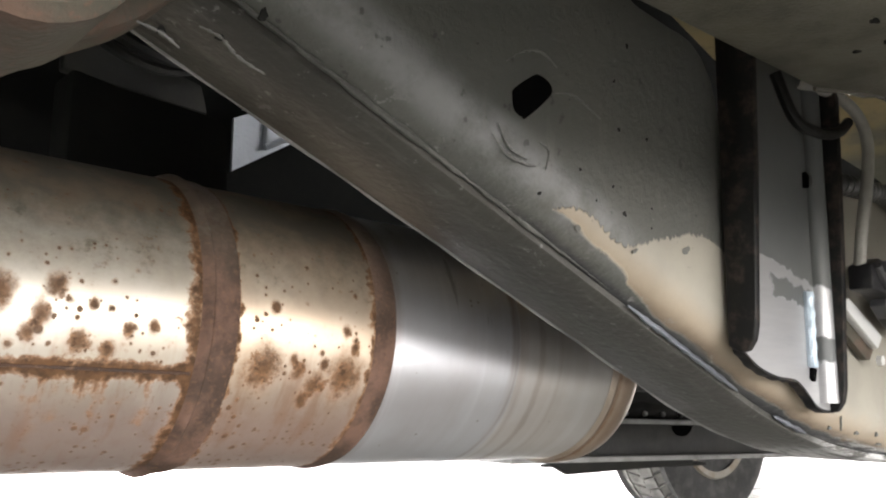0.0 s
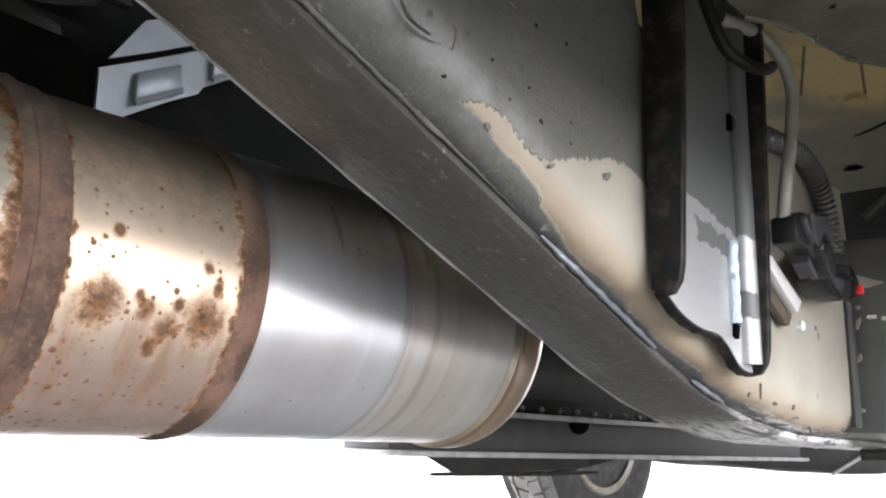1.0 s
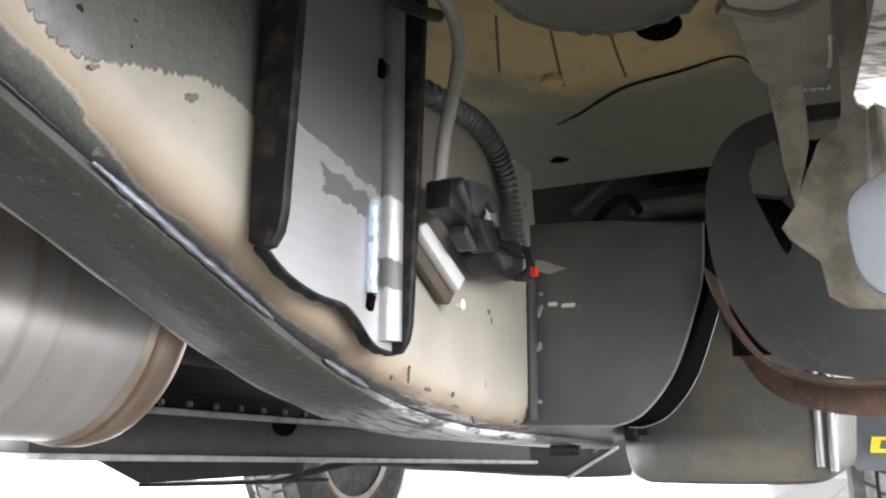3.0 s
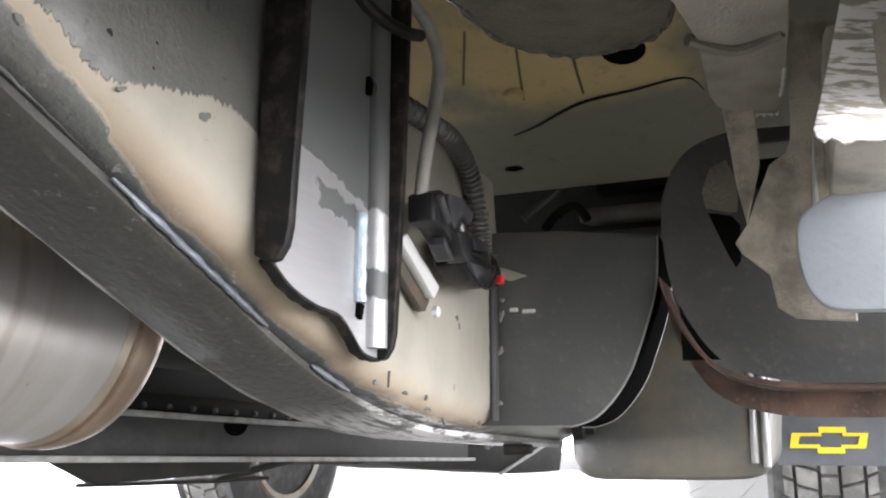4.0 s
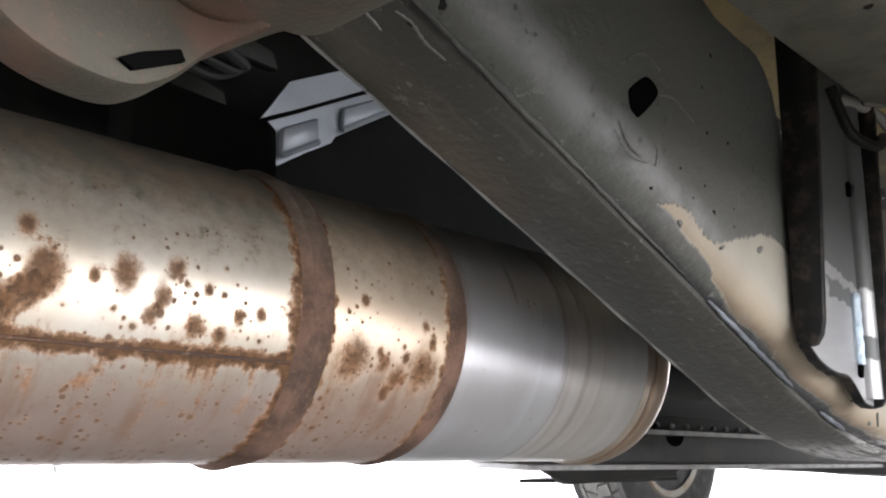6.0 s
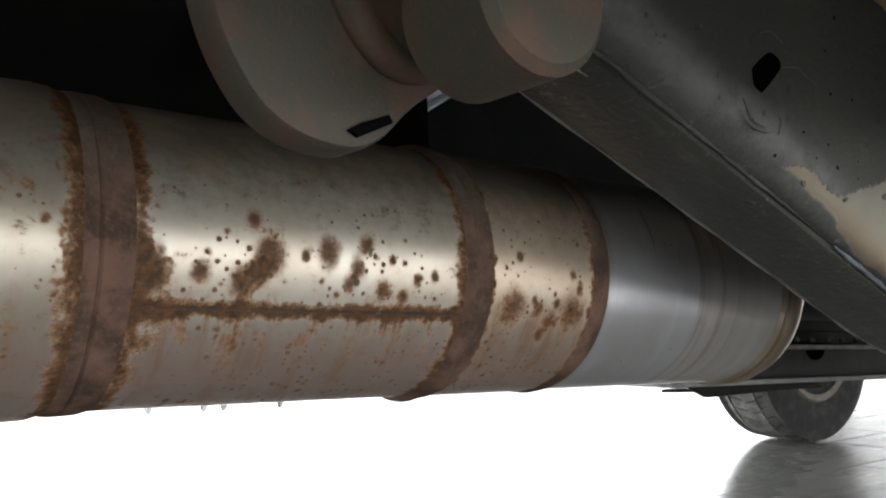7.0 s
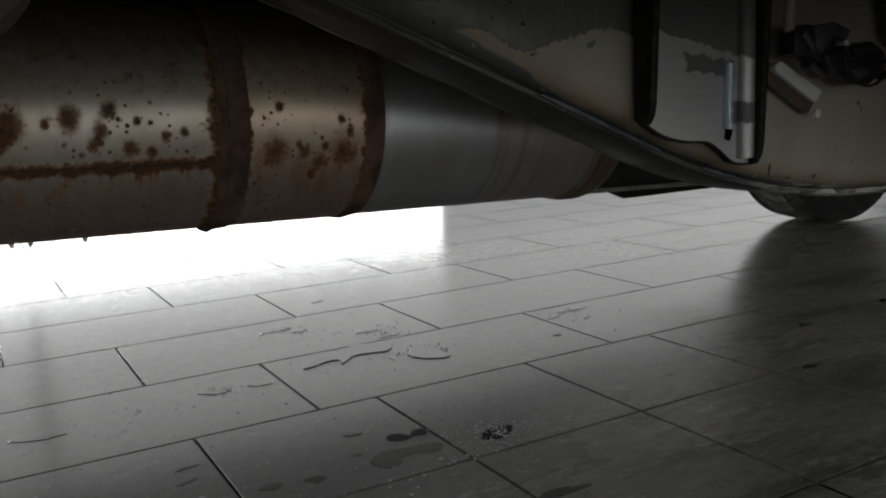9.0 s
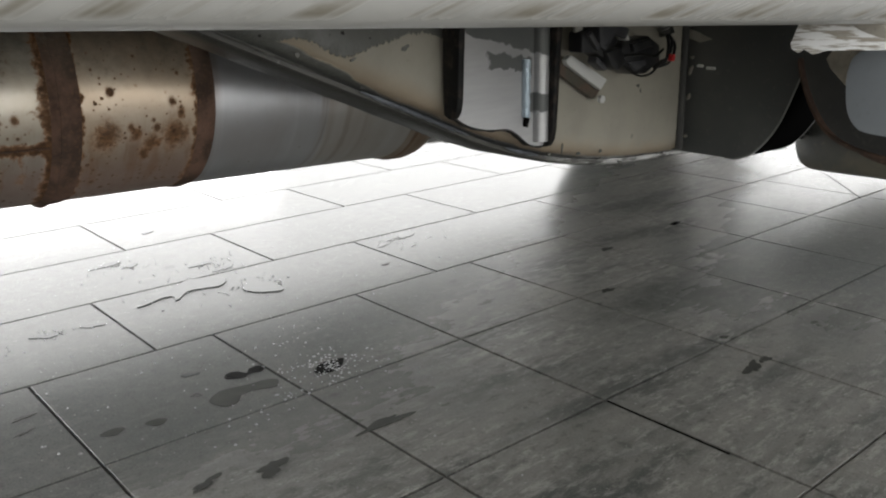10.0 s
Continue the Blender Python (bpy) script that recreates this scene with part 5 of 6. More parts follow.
def underbody():
    """Floor pan, dark groove bars, near sill panel and shields above the frame."""
    pan = empty("floor_pan", (0.5, 0.9, 0.8), "", "")
    tagged(pan, "waxed and sealed underbody floor sheet")
    pan.parent = truck
    pan.matrix_parent_inverse = truck.matrix_basis.inverted()
    prof = [(-3.0, 0.93), (0.50, 0.93), (0.62, 0.80), (0.78, 0.745), (0.95, 0.715), (1.10, 0.70), (1.16, 0.684), (1.205, 0.680), (1.21, 0.80), (1.9, 0.80), (1.95, 0.98), (3.1, 0.98)]
    bm = slab([(x, z) for x, z in prof] + [(x, z + 0.02) for x, z in prof[::-1]], "y", 0.03, 0.47)
    # near-black roof sheet, coloured for the shade above the exhaust
    part("tunnel_roof", box(-3.0, 3.1, 0.47, 1.82, 0.985, 1.0, 0.003), M_SHADE, pan)
    part("pan_sheet", bm, M_PAN, pan, "grey underbody sheet with amber wax")
    # thin dark bars draw the shade in the sheet's shallow grooves
    for a, b in (((0.86, 0.36), (0.94, 0.392)), ((0.885, 0.322), (0.985, 0.345)), ((0.90, 0.277), (0.99, 0.286))):
        pts = [(a[0] + (b[0] - a[0]) * i / 8, a[1] + (b[1] - a[1]) * i / 8, 0.0) for i in range(9)]
        pts = [(x, y, (0.745 + (x - 0.78) * (-0.03 / 0.17) if x < 0.95 else 0.715 - (x - 0.95) * 0.1) + 0.001) for x, y, _ in pts]
        part("pressed_rib", tube(pts, 0.0017, 8), M_CREASE_SHADE, pan)
    part("grommet", lathe([(-0.003, 0.010), (0.002, 0.010), (0.006, 0.004)], (0.968, 0.35, 0.711), (0, 0, 1), 16), M_PAN, pan)
    part("drain_hole", lathe([(0, 0.001), (0.001, 0.012)], (1.14, 0.404, 0.6885), (0, 0, 1), 14), M_LIGHTLESS, pan)
    # dark tapering bar drawn for the shade along the pan's crease
    part("edge_seam", tube(curve([(1.062, 0.38, 0.7035), (1.046, 0.350, 0.705), (1.009, 0.295, 0.7087), (0.997, 0.239, 0.7100), (0.988, 0.190, 0.7108), (1.017, 0.176, 0.708)], 8), lambda i, s: 0.0018 * math.sin(math.pi * min(0.97, s + 0.05)) + 0.0003, 8), M_PIT, pan)
    # sill panel with a curled, wet front edge
    edge = curve([(0.633, 0.325, 0), (0.681, 0.303, 0), (0.747, 0.292, 0), (0.783, 0.267, 0), (0.797, 0.242, 0), (0.795, 0.21, 0), (0.778, 0.182, 0), (0.72, 0.165, 0), (0.60, 0.15, 0)], 6)
    part("sill_panel", slab([(p.x, p.y) for p in edge] + [(-0.2, 0.15), (-0.2, 0.325)], "z", 0.662, 0.672, 0.002), M_BEIGE2, pan, "grey-brown sheet with a curled edge")
    part("curled_edge", tube([(p.x, p.y, 0.662) for p in edge], lambda i, s: 0.0022 + 0.0008 * math.sin(i * 1.7) + 0.0005 * math.sin(i * 4.1), 8), M_WET, pan, "wet curled edge")
    rnd = random.Random(5)
    for _ in range(14):
        px, py = rnd.uniform(0.3, 0.76), rnd.uniform(0.18, 0.28)
        part("pit", slab(blob(px, py, rnd.uniform(0.002, 0.005), rnd.uniform(0.002, 0.004), rnd.uniform(0, 3), 0.3, rnd.randrange(99)), "z", 0.6615, 0.663), M_PIT, pan)
    part("edge_hole", lathe([(0, 0.001), (0.001, 0.017)], (0.815, 0.216, 0.668), (0.3, 0, 1), 16), M_LIGHTLESS, pan)
    # back sheet greyed for haze in the dark opening; tube, bracket, hoses before it
    part("opening", box(1.36, 1.38, 0.06, 0.64, 0.50, 0.81), M_GREY, pan)
    part("brace_tube", lathe([(0, 0.006), (0.012, 0.0115), (0.2, 0.0125)], (1.268, 0.358, 0.656), (0, -1, 0), 20), M_CAP, pan, "pale dusty brace tube")
    part("brace_bracket", slab([(1.262, 0.688), (1.262, 0.705), (1.30, 0.72), (1.30, 0.69)], "y", 0.2, 0.335, 0.002), M_BLACK, pan)
    part("hose", tube(curve([(1.24, 0.425, 0.655), (1.245, 0.405, 0.672), (1.25, 0.385, 0.69), (1.26, 0.37, 0.72)], 6), 0.008, 10), M_GREY, pan)
    part("hose", tube(curve([(1.25, 0.40, 0.64), (1.255, 0.385, 0.66), (1.25, 0.36, 0.668), (1.26, 0.345, 0.65)], 6), 0.006, 10), M_BLACK, pan)
    part("press_fold", tube(curve([(1.09, 0.43, 0.7035), (1.10, 0.39, 0.7025), (1.125, 0.355, 0.695), (1.17, 0.335, 0.6845)], 8), 0.0022, 8), M_PAN, pan)
    pan.location += Vector((-0.018, -0.014, -0.008))
    # heat shield over the exhaust and its pressed panels
    hs = empty("heat_shield", (0.6, 1.05, 0.8), "", "")
    tagged(hs, "dull aluminium heat shield with pressed panels")
    hs.parent = truck
    hs.matrix_parent_inverse = truck.matrix_basis.inverted()
    low = [(0.50, 0.715), (0.585, 0.768), (0.628, 0.792), (0.635, 0.803), (0.735, 0.862), (0.9, 0.95)]
    part("shield_sheet", slab(low + [(0.9, 1.0), (0.735, 0.905), (0.555, 0.812), (0.50, 0.785)], "y", 1.052, 1.057), M_SHIELD, hs, "dull aluminium sheet")
    part("shield_fold", slab([(0.50, 0.79), (0.555, 0.817), (0.735, 0.91), (0.735, 0.945), (0.54, 0.85)], "y", 1.03, 1.034), M_SHIELD, hs)
    for o in ([(0.640, 0.812), (0.722, 0.860), (0.722, 0.885), (0.640, 0.845)], [(0.54, 0.752), (0.60, 0.785), (0.60, 0.82), (0.54, 0.79)]):
        part("pressing", slab(o, "y", 1.040, 1.053, 0.006), M_SHIELD, hs)
        part("pressing_edge", tube([(o[0][0], 1.042, o[0][1]), (o[1][0], 1.042, o[1][1])], 0.004, 8), M_SHIELD, hs)
    hs.location += Vector((0.02, -0.04, -0.005))
    # added black sheet: stands for the shade behind the heat shield
    part("tunnel_wall", box(-0.6, 2.0, 1.075, 1.095, 0.47, 0.985, 0.004), M_SHADE, truck, "added black sheet standing for the shade behind the heat shield")
    part("exhaust_hanger", slab([(0.24, 0.60), (0.24, 0.70), (0.28, 0.693), (0.372, 0.685), (0.383, 0.678), (0.386, 0.60)], "y", 0.75, 0.80, 0.006), M_SHADE, truck, "black exhaust hanger box")
    part("cross_brace", slab([(0.30, 0.78), (0.30, 0.84), (0.46, 0.80), (0.47, 0.765)], "y", 0.98, 1.0, 0.004), M_DARK, truck)
    part("cross_brace", slab([(0.40, 0.87), (0.40, 0.91), (0.54, 0.885), (0.55, 0.86)], "y", 1.0, 1.02, 0.004), M_DARK, truck)
    for i in range(3):
        part("brake_line", tube(curve([(-0.3, 0.62 + 0.03 * i, 0.80), (0.1, 0.66 + 0.03 * i, 0.76 + 0.01 * i), (0.32, 0.75 + 0.03 * i, 0.74), (0.5, 1.0, 0.85)], 8), 0.006, 8), M_DARK, truck)


underbody()


def far_side():
    """Long skid beam beyond the exhaust with studs and holes, guards and bolts below it."""
    ob = empty("skid_beam", (1.3, 0.85, 0.38), "", "")
    tagged(ob, "dark grey skid beam with studs and round holes")
    ob.parent = truck
    ob.matrix_parent_inverse = truck.matrix_basis.inverted()
    xa, xb = 0.80, 2.05

    def z(x, h):
        return h - 0.03 * (x - 1.0)

    lower = [(xa, z(xa, 0.356)), (xb, z(xb, 0.356)), (xb, z(xb, 0.402)), (xa, z(xa, 0.402))]
    part("beam", slab(lower, "y", 0.823, 0.90, 0.003), M_BEAM, ob, "dark grey beam")
    part("beam_lip", slab([(xa, z(xa, 0.350)), (xb, z(xb, 0.350)), (xb, z(xb, 0.357)), (xa, z(xa, 0.357))], "y", 0.806, 0.90, 0.001), M_GREY2, ob)
    part("beam_lip", slab([(xa, z(xa, 0.400)), (xb, z(xb, 0.400)), (xb, z(xb, 0.407)), (xa, z(xa, 0.407))], "y", 0.812, 0.90, 0.001), M_GREY2, ob)
    part("upper_flange", slab([(xa, z(xa, 0.406)), (xb, z(xb, 0.406)), (xb, z(xb, 0.43)), (xa, z(xa, 0.43))], "y", 0.84, 0.9, 0.002), M_BLACK, ob)
    for x in (1.18,):
        part("hole", slab([(x + 0.026 * math.cos(a), z(x, 0.399) - 0.016 * math.sin(a)) for a in [k / 10 * math.pi for k in range(11)]], "y", 0.8215, 0.824), M_LIGHTLESS, ob)
    for i in range(18):
        x = 0.93 + i * 0.045
        part("stud", lathe([(0, 0.004), (0.004, 0.004), (0.006, 0.002)], (x, 0.84, z(x, 0.414)), (0, -1, 0.2), 8), M_GREY2, ob)
    ob.location += Vector((-0.02, -0.029, -0.003))
    part("transmission_pan", box(0.95, 2.0, 0.92, 1.25, 0.405, 0.62, 0.03), M_BLACK, truck, "black transmission pan")
    part("drive_shaft", lathe([(0, 0.04), (1.4, 0.04)], (-0.3, 0.98, 0.56), (1, 0, -0.03), 24), M_DARK, truck, "dark drive shaft")
    guard = empty("wheel_guard", (1.5, 1.2, 0.3), "", "")
    tagged(guard, "thin black plastic guard with a ragged edge")
    guard.parent = truck
    guard.matrix_parent_inverse = truck.matrix_basis.inverted()
    part("guard_sheet", slab([(0.95, 0.352), (1.03, 0.318), (1.35, 0.318), (1.36, 0.352)], "y", 0.90, 0.915, 0.002), M_BLACK, guard)
    part("guard_tongue", slab([(1.40, 1.30), (1.46, 1.24), (1.60, 1.15), (1.74, 1.12), (1.75, 1.16), (1.60, 1.25), (1.48, 1.31)], "z", 0.283, 0.290, 0.002), M_BLACK, guard)
    part("guard_stay", slab([(1.55, 0.29), (1.60, 0.288), (1.95, 0.325), (1.95, 0.345)], "y", 1.12, 1.14, 0.003), M_BLACK, guard)
    sump = empty("transfer_case", (2.2, 1.1, 0.32), "", "")
    tagged(sump, "dark transfer case cover with bolts")
    sump.parent = truck
    sump.matrix_parent_inverse = truck.matrix_basis.inverted()
    part("case", slab([(1.805, 0.358), (1.814, 0.321), (1.893, 0.309), (1.998, 0.314), (2.103, 0.3), (2.313, 0.282), (2.488, 0.274), (2.838, 0.253), (2.978, 0.242), (3.328, 0.23), (3.591, 0.226), (3.678, 0.365)], "y", 1.0, 1.22, 0.006), M_BLACK, sump, "dark grey case")
    for x, h, size in ((2.724, 0.344, 1.0), (2.409, 0.321, 1.0), (3.104, 0.335, 0.8), (2.103, 0.333, 0.6), (1.945, 0.335, 0.5)):
        part("bolt", lathe([(0, 0.02 * size), (0.009, 0.02 * size), (0.01, 0.013 * size), (0.022, 0.013 * size), (0.024, 0.006 * size)], (x, 1.0, h), (0, -1, 0), 12), M_GREY2, sump)
    part("stay_rod", tube([(2.803, 0.985, 0.247), (3.363, 0.985, 0.333)], 0.006, 8), M_GREY2, sump, "pale diagonal stay")


far_side()


def hanger():
    """Rusty cast spring hanger beside the rail, with a round eye before it."""
    ob = empty("spring_hanger", (0.08, 0.33, 0.55), "", "")
    tagged(ob, "rusty cast spring hanger with a round eye")
    ob.parent = truck
    ob.matrix_parent_inverse = truck.matrix_basis.inverted()
    out = [(p.x, p.y) for p in curve([(-0.012, 0.66, 0), (0.003, 0.575, 0), (0.019, 0.537, 0), (0.039, 0.519, 0), (0.066, 0.5135, 0), (0.083, 0.520, 0), (0.101, 0.537, 0), (0.131, 0.558, 0), (0.165, 0.582, 0), (0.2, 0.63, 0), (0.21, 0.68, 0)], 6)]
    part("casting", slab(out, "y", 0.348, 0.375, 0.007), M_HANGER, ob, "brown rusty casting")
    ridge = curve([(0.055, 0.35, 0.60), (0.072, 0.345, 0.565), (0.096, 0.346, 0.553), (0.14, 0.349, 0.572)], 8)
    part("casting_rib", tube(ridge, 0.008, 12), M_HANGER, ob)
    part("casting_slot", slab([(0.064, 0.521), (0.069, 0.5185), (0.086, 0.5265), (0.084, 0.530), (0.071, 0.525)], "y", 0.3455, 0.349), M_LIGHTLESS, ob)
    part("eye", lathe([(-0.004, 0.02), (-0.004, 0.027), (0.0, 0.031), (0.045, 0.031), (0.05, 0.026)], (0.096, 0.262, 0.559), (0, 1, 0), 32), M_HANGER, ob, "rusty round spring eye")
    ob.location.x -= 0.016


hanger()


def wheel(y_in, y_out, x=2.56, r=0.385):
    """A road tyre with grooved tread blocks on a painted steel rim."""
    side = 1 if y_out > y_in else -1
    w = abs(y_out - y_in)
    ob = empty("wheel", (x, (y_in + y_out) / 2, r), "", "")
    tagged(ob, "dusty black road tyre on a pale rim")
    ob.parent = truck
    ob.matrix_parent_inverse = truck.matrix_basis.inverted()
    c, ax = (x, y_in, r), (0, side, 0)
    prof = [(0.022, 0.222), (0.006, 0.24), (-0.004, 0.29), (0.0, 0.335), (0.012, 0.366), (0.03, r - 0.011), (w - 0.03, r - 0.011), (w - 0.012, 0.366), (w, 0.335), (w + 0.004, 0.29), (w - 0.006, 0.24), (w - 0.022, 0.222)]
    part("tyre", lathe(prof, c, ax, 64), M_RUBBER, ob, "black rubber tyre")
    bm = bmesh.new()
    rows = ((0.016, 0.058), (0.066, 0.112), (0.120, w - 0.120), (w - 0.112, w - 0.066), (w - 0.058, w - 0.016))
    count = 46
    for ri, (a, b) in enumerate(rows):
        for k in range(count):
            a0 = (k + (0.5 if ri % 2 else 0)) / count * math.tau
            a1 = a0 + math.tau / count * 0.82
            skew = 0.035 * (1 if ri < 2 else -1 if ri > 2 else 0)
            lo, hi = r - 0.014, r - 0.0005
            if ri in (0, 4):
                edge_lo = r - 0.02
            else:
                edge_lo = hi
            vs = []
            for rad_a, rad_b in ((lo, lo), (edge_lo if ri == 0 else hi, edge_lo if ri == 4 else hi)):
                for ang, off, rad in ((a0, a, rad_a), (a1, a, rad_a), (a1 + skew, b, rad_b), (a0 + skew, b, rad_b)):
                    vs.append(bm.verts.new((x + rad * math.cos(ang), y_in + side * off, r + rad * math.sin(ang))))
            for q in ((0, 1, 2, 3), (4, 5, 6, 7), (0, 1, 5, 4), (1, 2, 6, 5), (2, 3, 7, 6), (3, 0, 4, 7)):
                bm.faces.new([vs[i] for i in q])
    tagged(part("tread", bm, M_TREAD, ob, "dusty worn tread blocks", smooth=False), kind="stuff")
    part("rim", lathe([(0.01, 0.205), (0.004, 0.226), (0.012, 0.232), (0.028, 0.216), (0.05, 0.198), (0.075, 0.185), (0.085, 0.16), (0.09, 0.05)], c, ax, 48, close=False), M_RIM, ob, "pale dusty inner rim")
    part("brake_disc", lathe([(0.04, 0.03), (0.045, 0.075), (0.06, 0.11), (0.085, 0.115), (0.085, 0.03)], c, ax, 40), M_RUSTBROWN, ob, "rust-brown brake disc")
    part("brake_caliper", box(x - 0.19, x - 0.1, y_in + side * 0.05 - 0.02, y_in + side * 0.05 + 0.02, r - 0.09, r + 0.09, 0.015), M_RUSTBROWN, ob)


wheel(1.745, 1.975, 2.82, 0.372)
wheel(0.192, -0.085, 2.82, 0.372)


def mud_flap():
    ob = empty("mud_flap", (2.13, 0.06, 0.4), "", "")
    tagged(ob, "grey rubber mud flap with a yellow outlined emblem")
    ob.parent = truck
    ob.matrix_parent_inverse = truck.matrix_basis.inverted()
    part("flap", slab([(0.165, 0.62), (0.175, 0.30), (0.165, 0.288), (-0.07, 0.288), (-0.08, 0.30), (-0.08, 0.62)], "x", 2.12, 2.128, 0.002), M_FLAP, ob, "grey rubber flap")
    cross = [(0.136, 0.352), (0.085, 0.352), (0.085, 0.364), (0.035, 0.364), (0.035, 0.352), (-0.005, 0.352), (0.002, 0.322), (0.04, 0.322), (0.04, 0.312), (0.09, 0.312), (0.09, 0.322), (0.142, 0.322)]
    cy, cz = 0.066, 0.338
    inner = [(cy + (y - cy) * 0.78 - (0.004 if y < cy else -0.004) * 0, cz + (z - cz) * 0.55) for y, z in cross]
    part("emblem", slab(cross, "x", 2.1165, 2.1195, holes=(inner,)), M_YELLOW, ob, "yellow outlined cross-shaped emblem", smooth=False)
    ob.location += Vector((0, -0.012, 0.024))


mud_flap()


def cab_body():
    """Lower body: white sills along both sides, closed above and at the ends."""
    ob = empty("cab_body", (0, 0.9, 0.8), "", "")
    tagged(ob, "white painted lower body, dirty along the sill")
    ob.parent = truck
    ob.matrix_parent_inverse = truck.matrix_basis.inverted()
    sec = [(0.03, 0.70), (0.032, 0.60), (0.034, 0.578), (0.028, 0.5735), (0.018, 0.5735), (0.008, 0.5765), (-0.008, 0.586), (-0.024, 0.602), (-0.038, 0.625), (-0.047, 0.66), (-0.052, 0.74), (-0.056, 0.98), (-0.04, 1.0), (0.03, 1.0)]
    for mirror in (False, True):
        bm = bmesh.new()
        xs = [-3.0 + 0.25 * i for i in range(21)]
        rings = []
        for x in xs:
            rings.append([bm.verts.new((x, 2 * MID - 0.005 - y if mirror else y, z - 0.005 - 0.030 * x)) for y, z in sec])
        n = len(sec)
        for r0, r1 in zip(rings, rings[1:]):
            for k in range(n):
                bm.faces.new((r0[k], r0[(k + 1) % n], r1[(k + 1) % n], r1[k]))
        bm.faces.new(rings[0])
        bm.faces.new(rings[-1][::-1])
        part("rocker_panel", bm, M_WHITE, ob, "white rocker panel with road dirt")
    part("inner_sill", slab([(0.67, 0.546), (0.685, 0.534), (0.73, 0.532), (0.79, 0.526), (0.79, 0.60), (0.67, 0.60)], "y", 0.022, 0.072, 0.006), M_BEIGE, ob, "dirty beige sill end")
    wiped = [(0.0535, 0.644), (0.071, 0.574), (0.082, 0.534), (0.081, 0.530), (0.077, 0.527), (0.074, 0.530), (0.068, 0.526), (0.060, 0.529), (0.0, 0.53), (0.0, 0.644)]
    bm = slab(wiped, "x", 0.653, 0.657, 0.001)
    for v in bm.verts:
        v.co.x += (0.082 - v.co.y) * 0.5
    part("sill_end", bm, M_SILL, ob, "bright wiped sill end sheet")
    part("body_shell", box(-3.0, 2.0, 0.05, 1.80, 1.02, 1.06, 0.01), M_WHITE, ob)
    part("tail_panel", box(-3.02, -2.98, -0.04, 1.88, 0.66, 1.05, 0.01), M_WHITE, ob)


M_SILL = Mat("wiped_white_sheet", (0.82, 0.82, 0.81), 0.35)
M_SILL = M_SILL.over(M_SILL.math("MULTIPLY", M_SILL.step(M_SILL.noise(M_SILL.scaled(M_SILL.place(), (40, 40, 300)), 1.0, 4), 0.47, 0.58), 0.85), (0.27, 0.23, 0.17)).done(bump=M_SILL.noise(M_SILL.place(), 90, 3), depth=0.2)
cab_body()

# ---- floor tiles and water ----
P, SQUARE, LONG, T = 0.3145, 0.308, 0.625, 0.0021
TILE_MESHES = {}


def tile(x0, x1, y0, y1, keep):
    w, d = x1 - x0 - 2 * T, y1 - y0 - 2 * T
    if not keep:
        return ((x0 + T, x1 - T, y0 + T, y1 - T))
    key = (round(w, 3), round(d, 3))
    if key not in TILE_MESHES:
        bm = box(-w / 2, w / 2, -d / 2, d / 2, -0.008, 0)
        bmesh.ops.bevel(bm, geom=[e for e in bm.edges if all(v.co.z > -0.001 for v in e.verts)], offset=0.0009, segments=1, affect="EDGES")
        me = bpy.data.meshes.new("tile")
        bm.to_mesh(me)
        bm.free()
        me.materials.append(M_TILE)
        TILE_MESHES[key] = me
    ob = new("tile", TILE_MESHES[key])
    ob.location = ((x0 + x1) / 2, (y0 + y1) / 2, 0)
    ob.parent = floor
    return None


rest = []
Y0 = 1.102
j = -19
while Y0 + P * j < FAR_Y:
    ya, yb = Y0 + P * j, Y0 + P * (j + 1)
    length, start = (LONG, 0.546 - 0.216 * j) if j >= 0 else (SQUARE, 0.032)
    k0 = math.floor((WEST_X - start) / length)
    x = start + k0 * length
    while x < EAST_X:
        near = -0.6 < x < 3.4 and 0.1 < ya < 4.6
        got = tile(x, x + length, ya, yb, near)
        if got:
            rest.append(got)
        x += length
    j += 1
verts, faces = [], []
for x0, x1, y0, y1 in rest:
    i = len(verts)
    verts += [(x0, y0, 0), (x1, y0, 0), (x1, y1, 0), (x0, y1, 0), (x0, y0, -0.008), (x1, y0, -0.008), (x1, y1, -0.008), (x0, y1, -0.008)]
    faces += [(i, i + 1, i + 2, i + 3), (i, i + 4, i + 5, i + 1), (i + 1, i + 5, i + 6, i + 2), (i + 2, i + 6, i + 7, i + 3), (i + 3, i + 7, i + 4, i)]
me = bpy.data.meshes.new("far_tiles")
me.from_pydata(verts, [], faces)
me.materials.append(M_TILE)
far_tiles = tagged(new("far_tiles", me), kind="stuff")
far_tiles.parent = floor


def puddle(ring, mat, h=0.0012, label="small clear puddle of water on the tiles"):
    """A thin lens of liquid with a rounded rim."""
    bm = bmesh.new()
    cx, cy = sum(p[0] for p in ring) / len(ring), sum(p[1] for p in ring) / len(ring)
    loops = []
    for s, z in ((1.0, 0.0002), (0.985, h * 0.7), (0.95, h), (0.7, h * 1.02)):
        loops.append([bm.verts.new((cx + (px - cx) * s, cy + (py - cy) * s, z)) for px, py in ring])
    for a, b in zip(loops, loops[1:]):
        for k in range(len(a)):
            bm.faces.new((a[k], a[(k + 1) % len(a)], b[(k + 1) % len(a)], b[k]))
    bm.faces.new(loops[-1])
    bm.faces.new(loops[0][::-1])
    return tagged(part("water_puddle", bm, mat, smooth=False), label, "puddle", "drips under the truck")


def flowing(pts):
    return [(p.x, p.y) for p in curve([(x, y, 0) for x, y in pts], 4, True)]


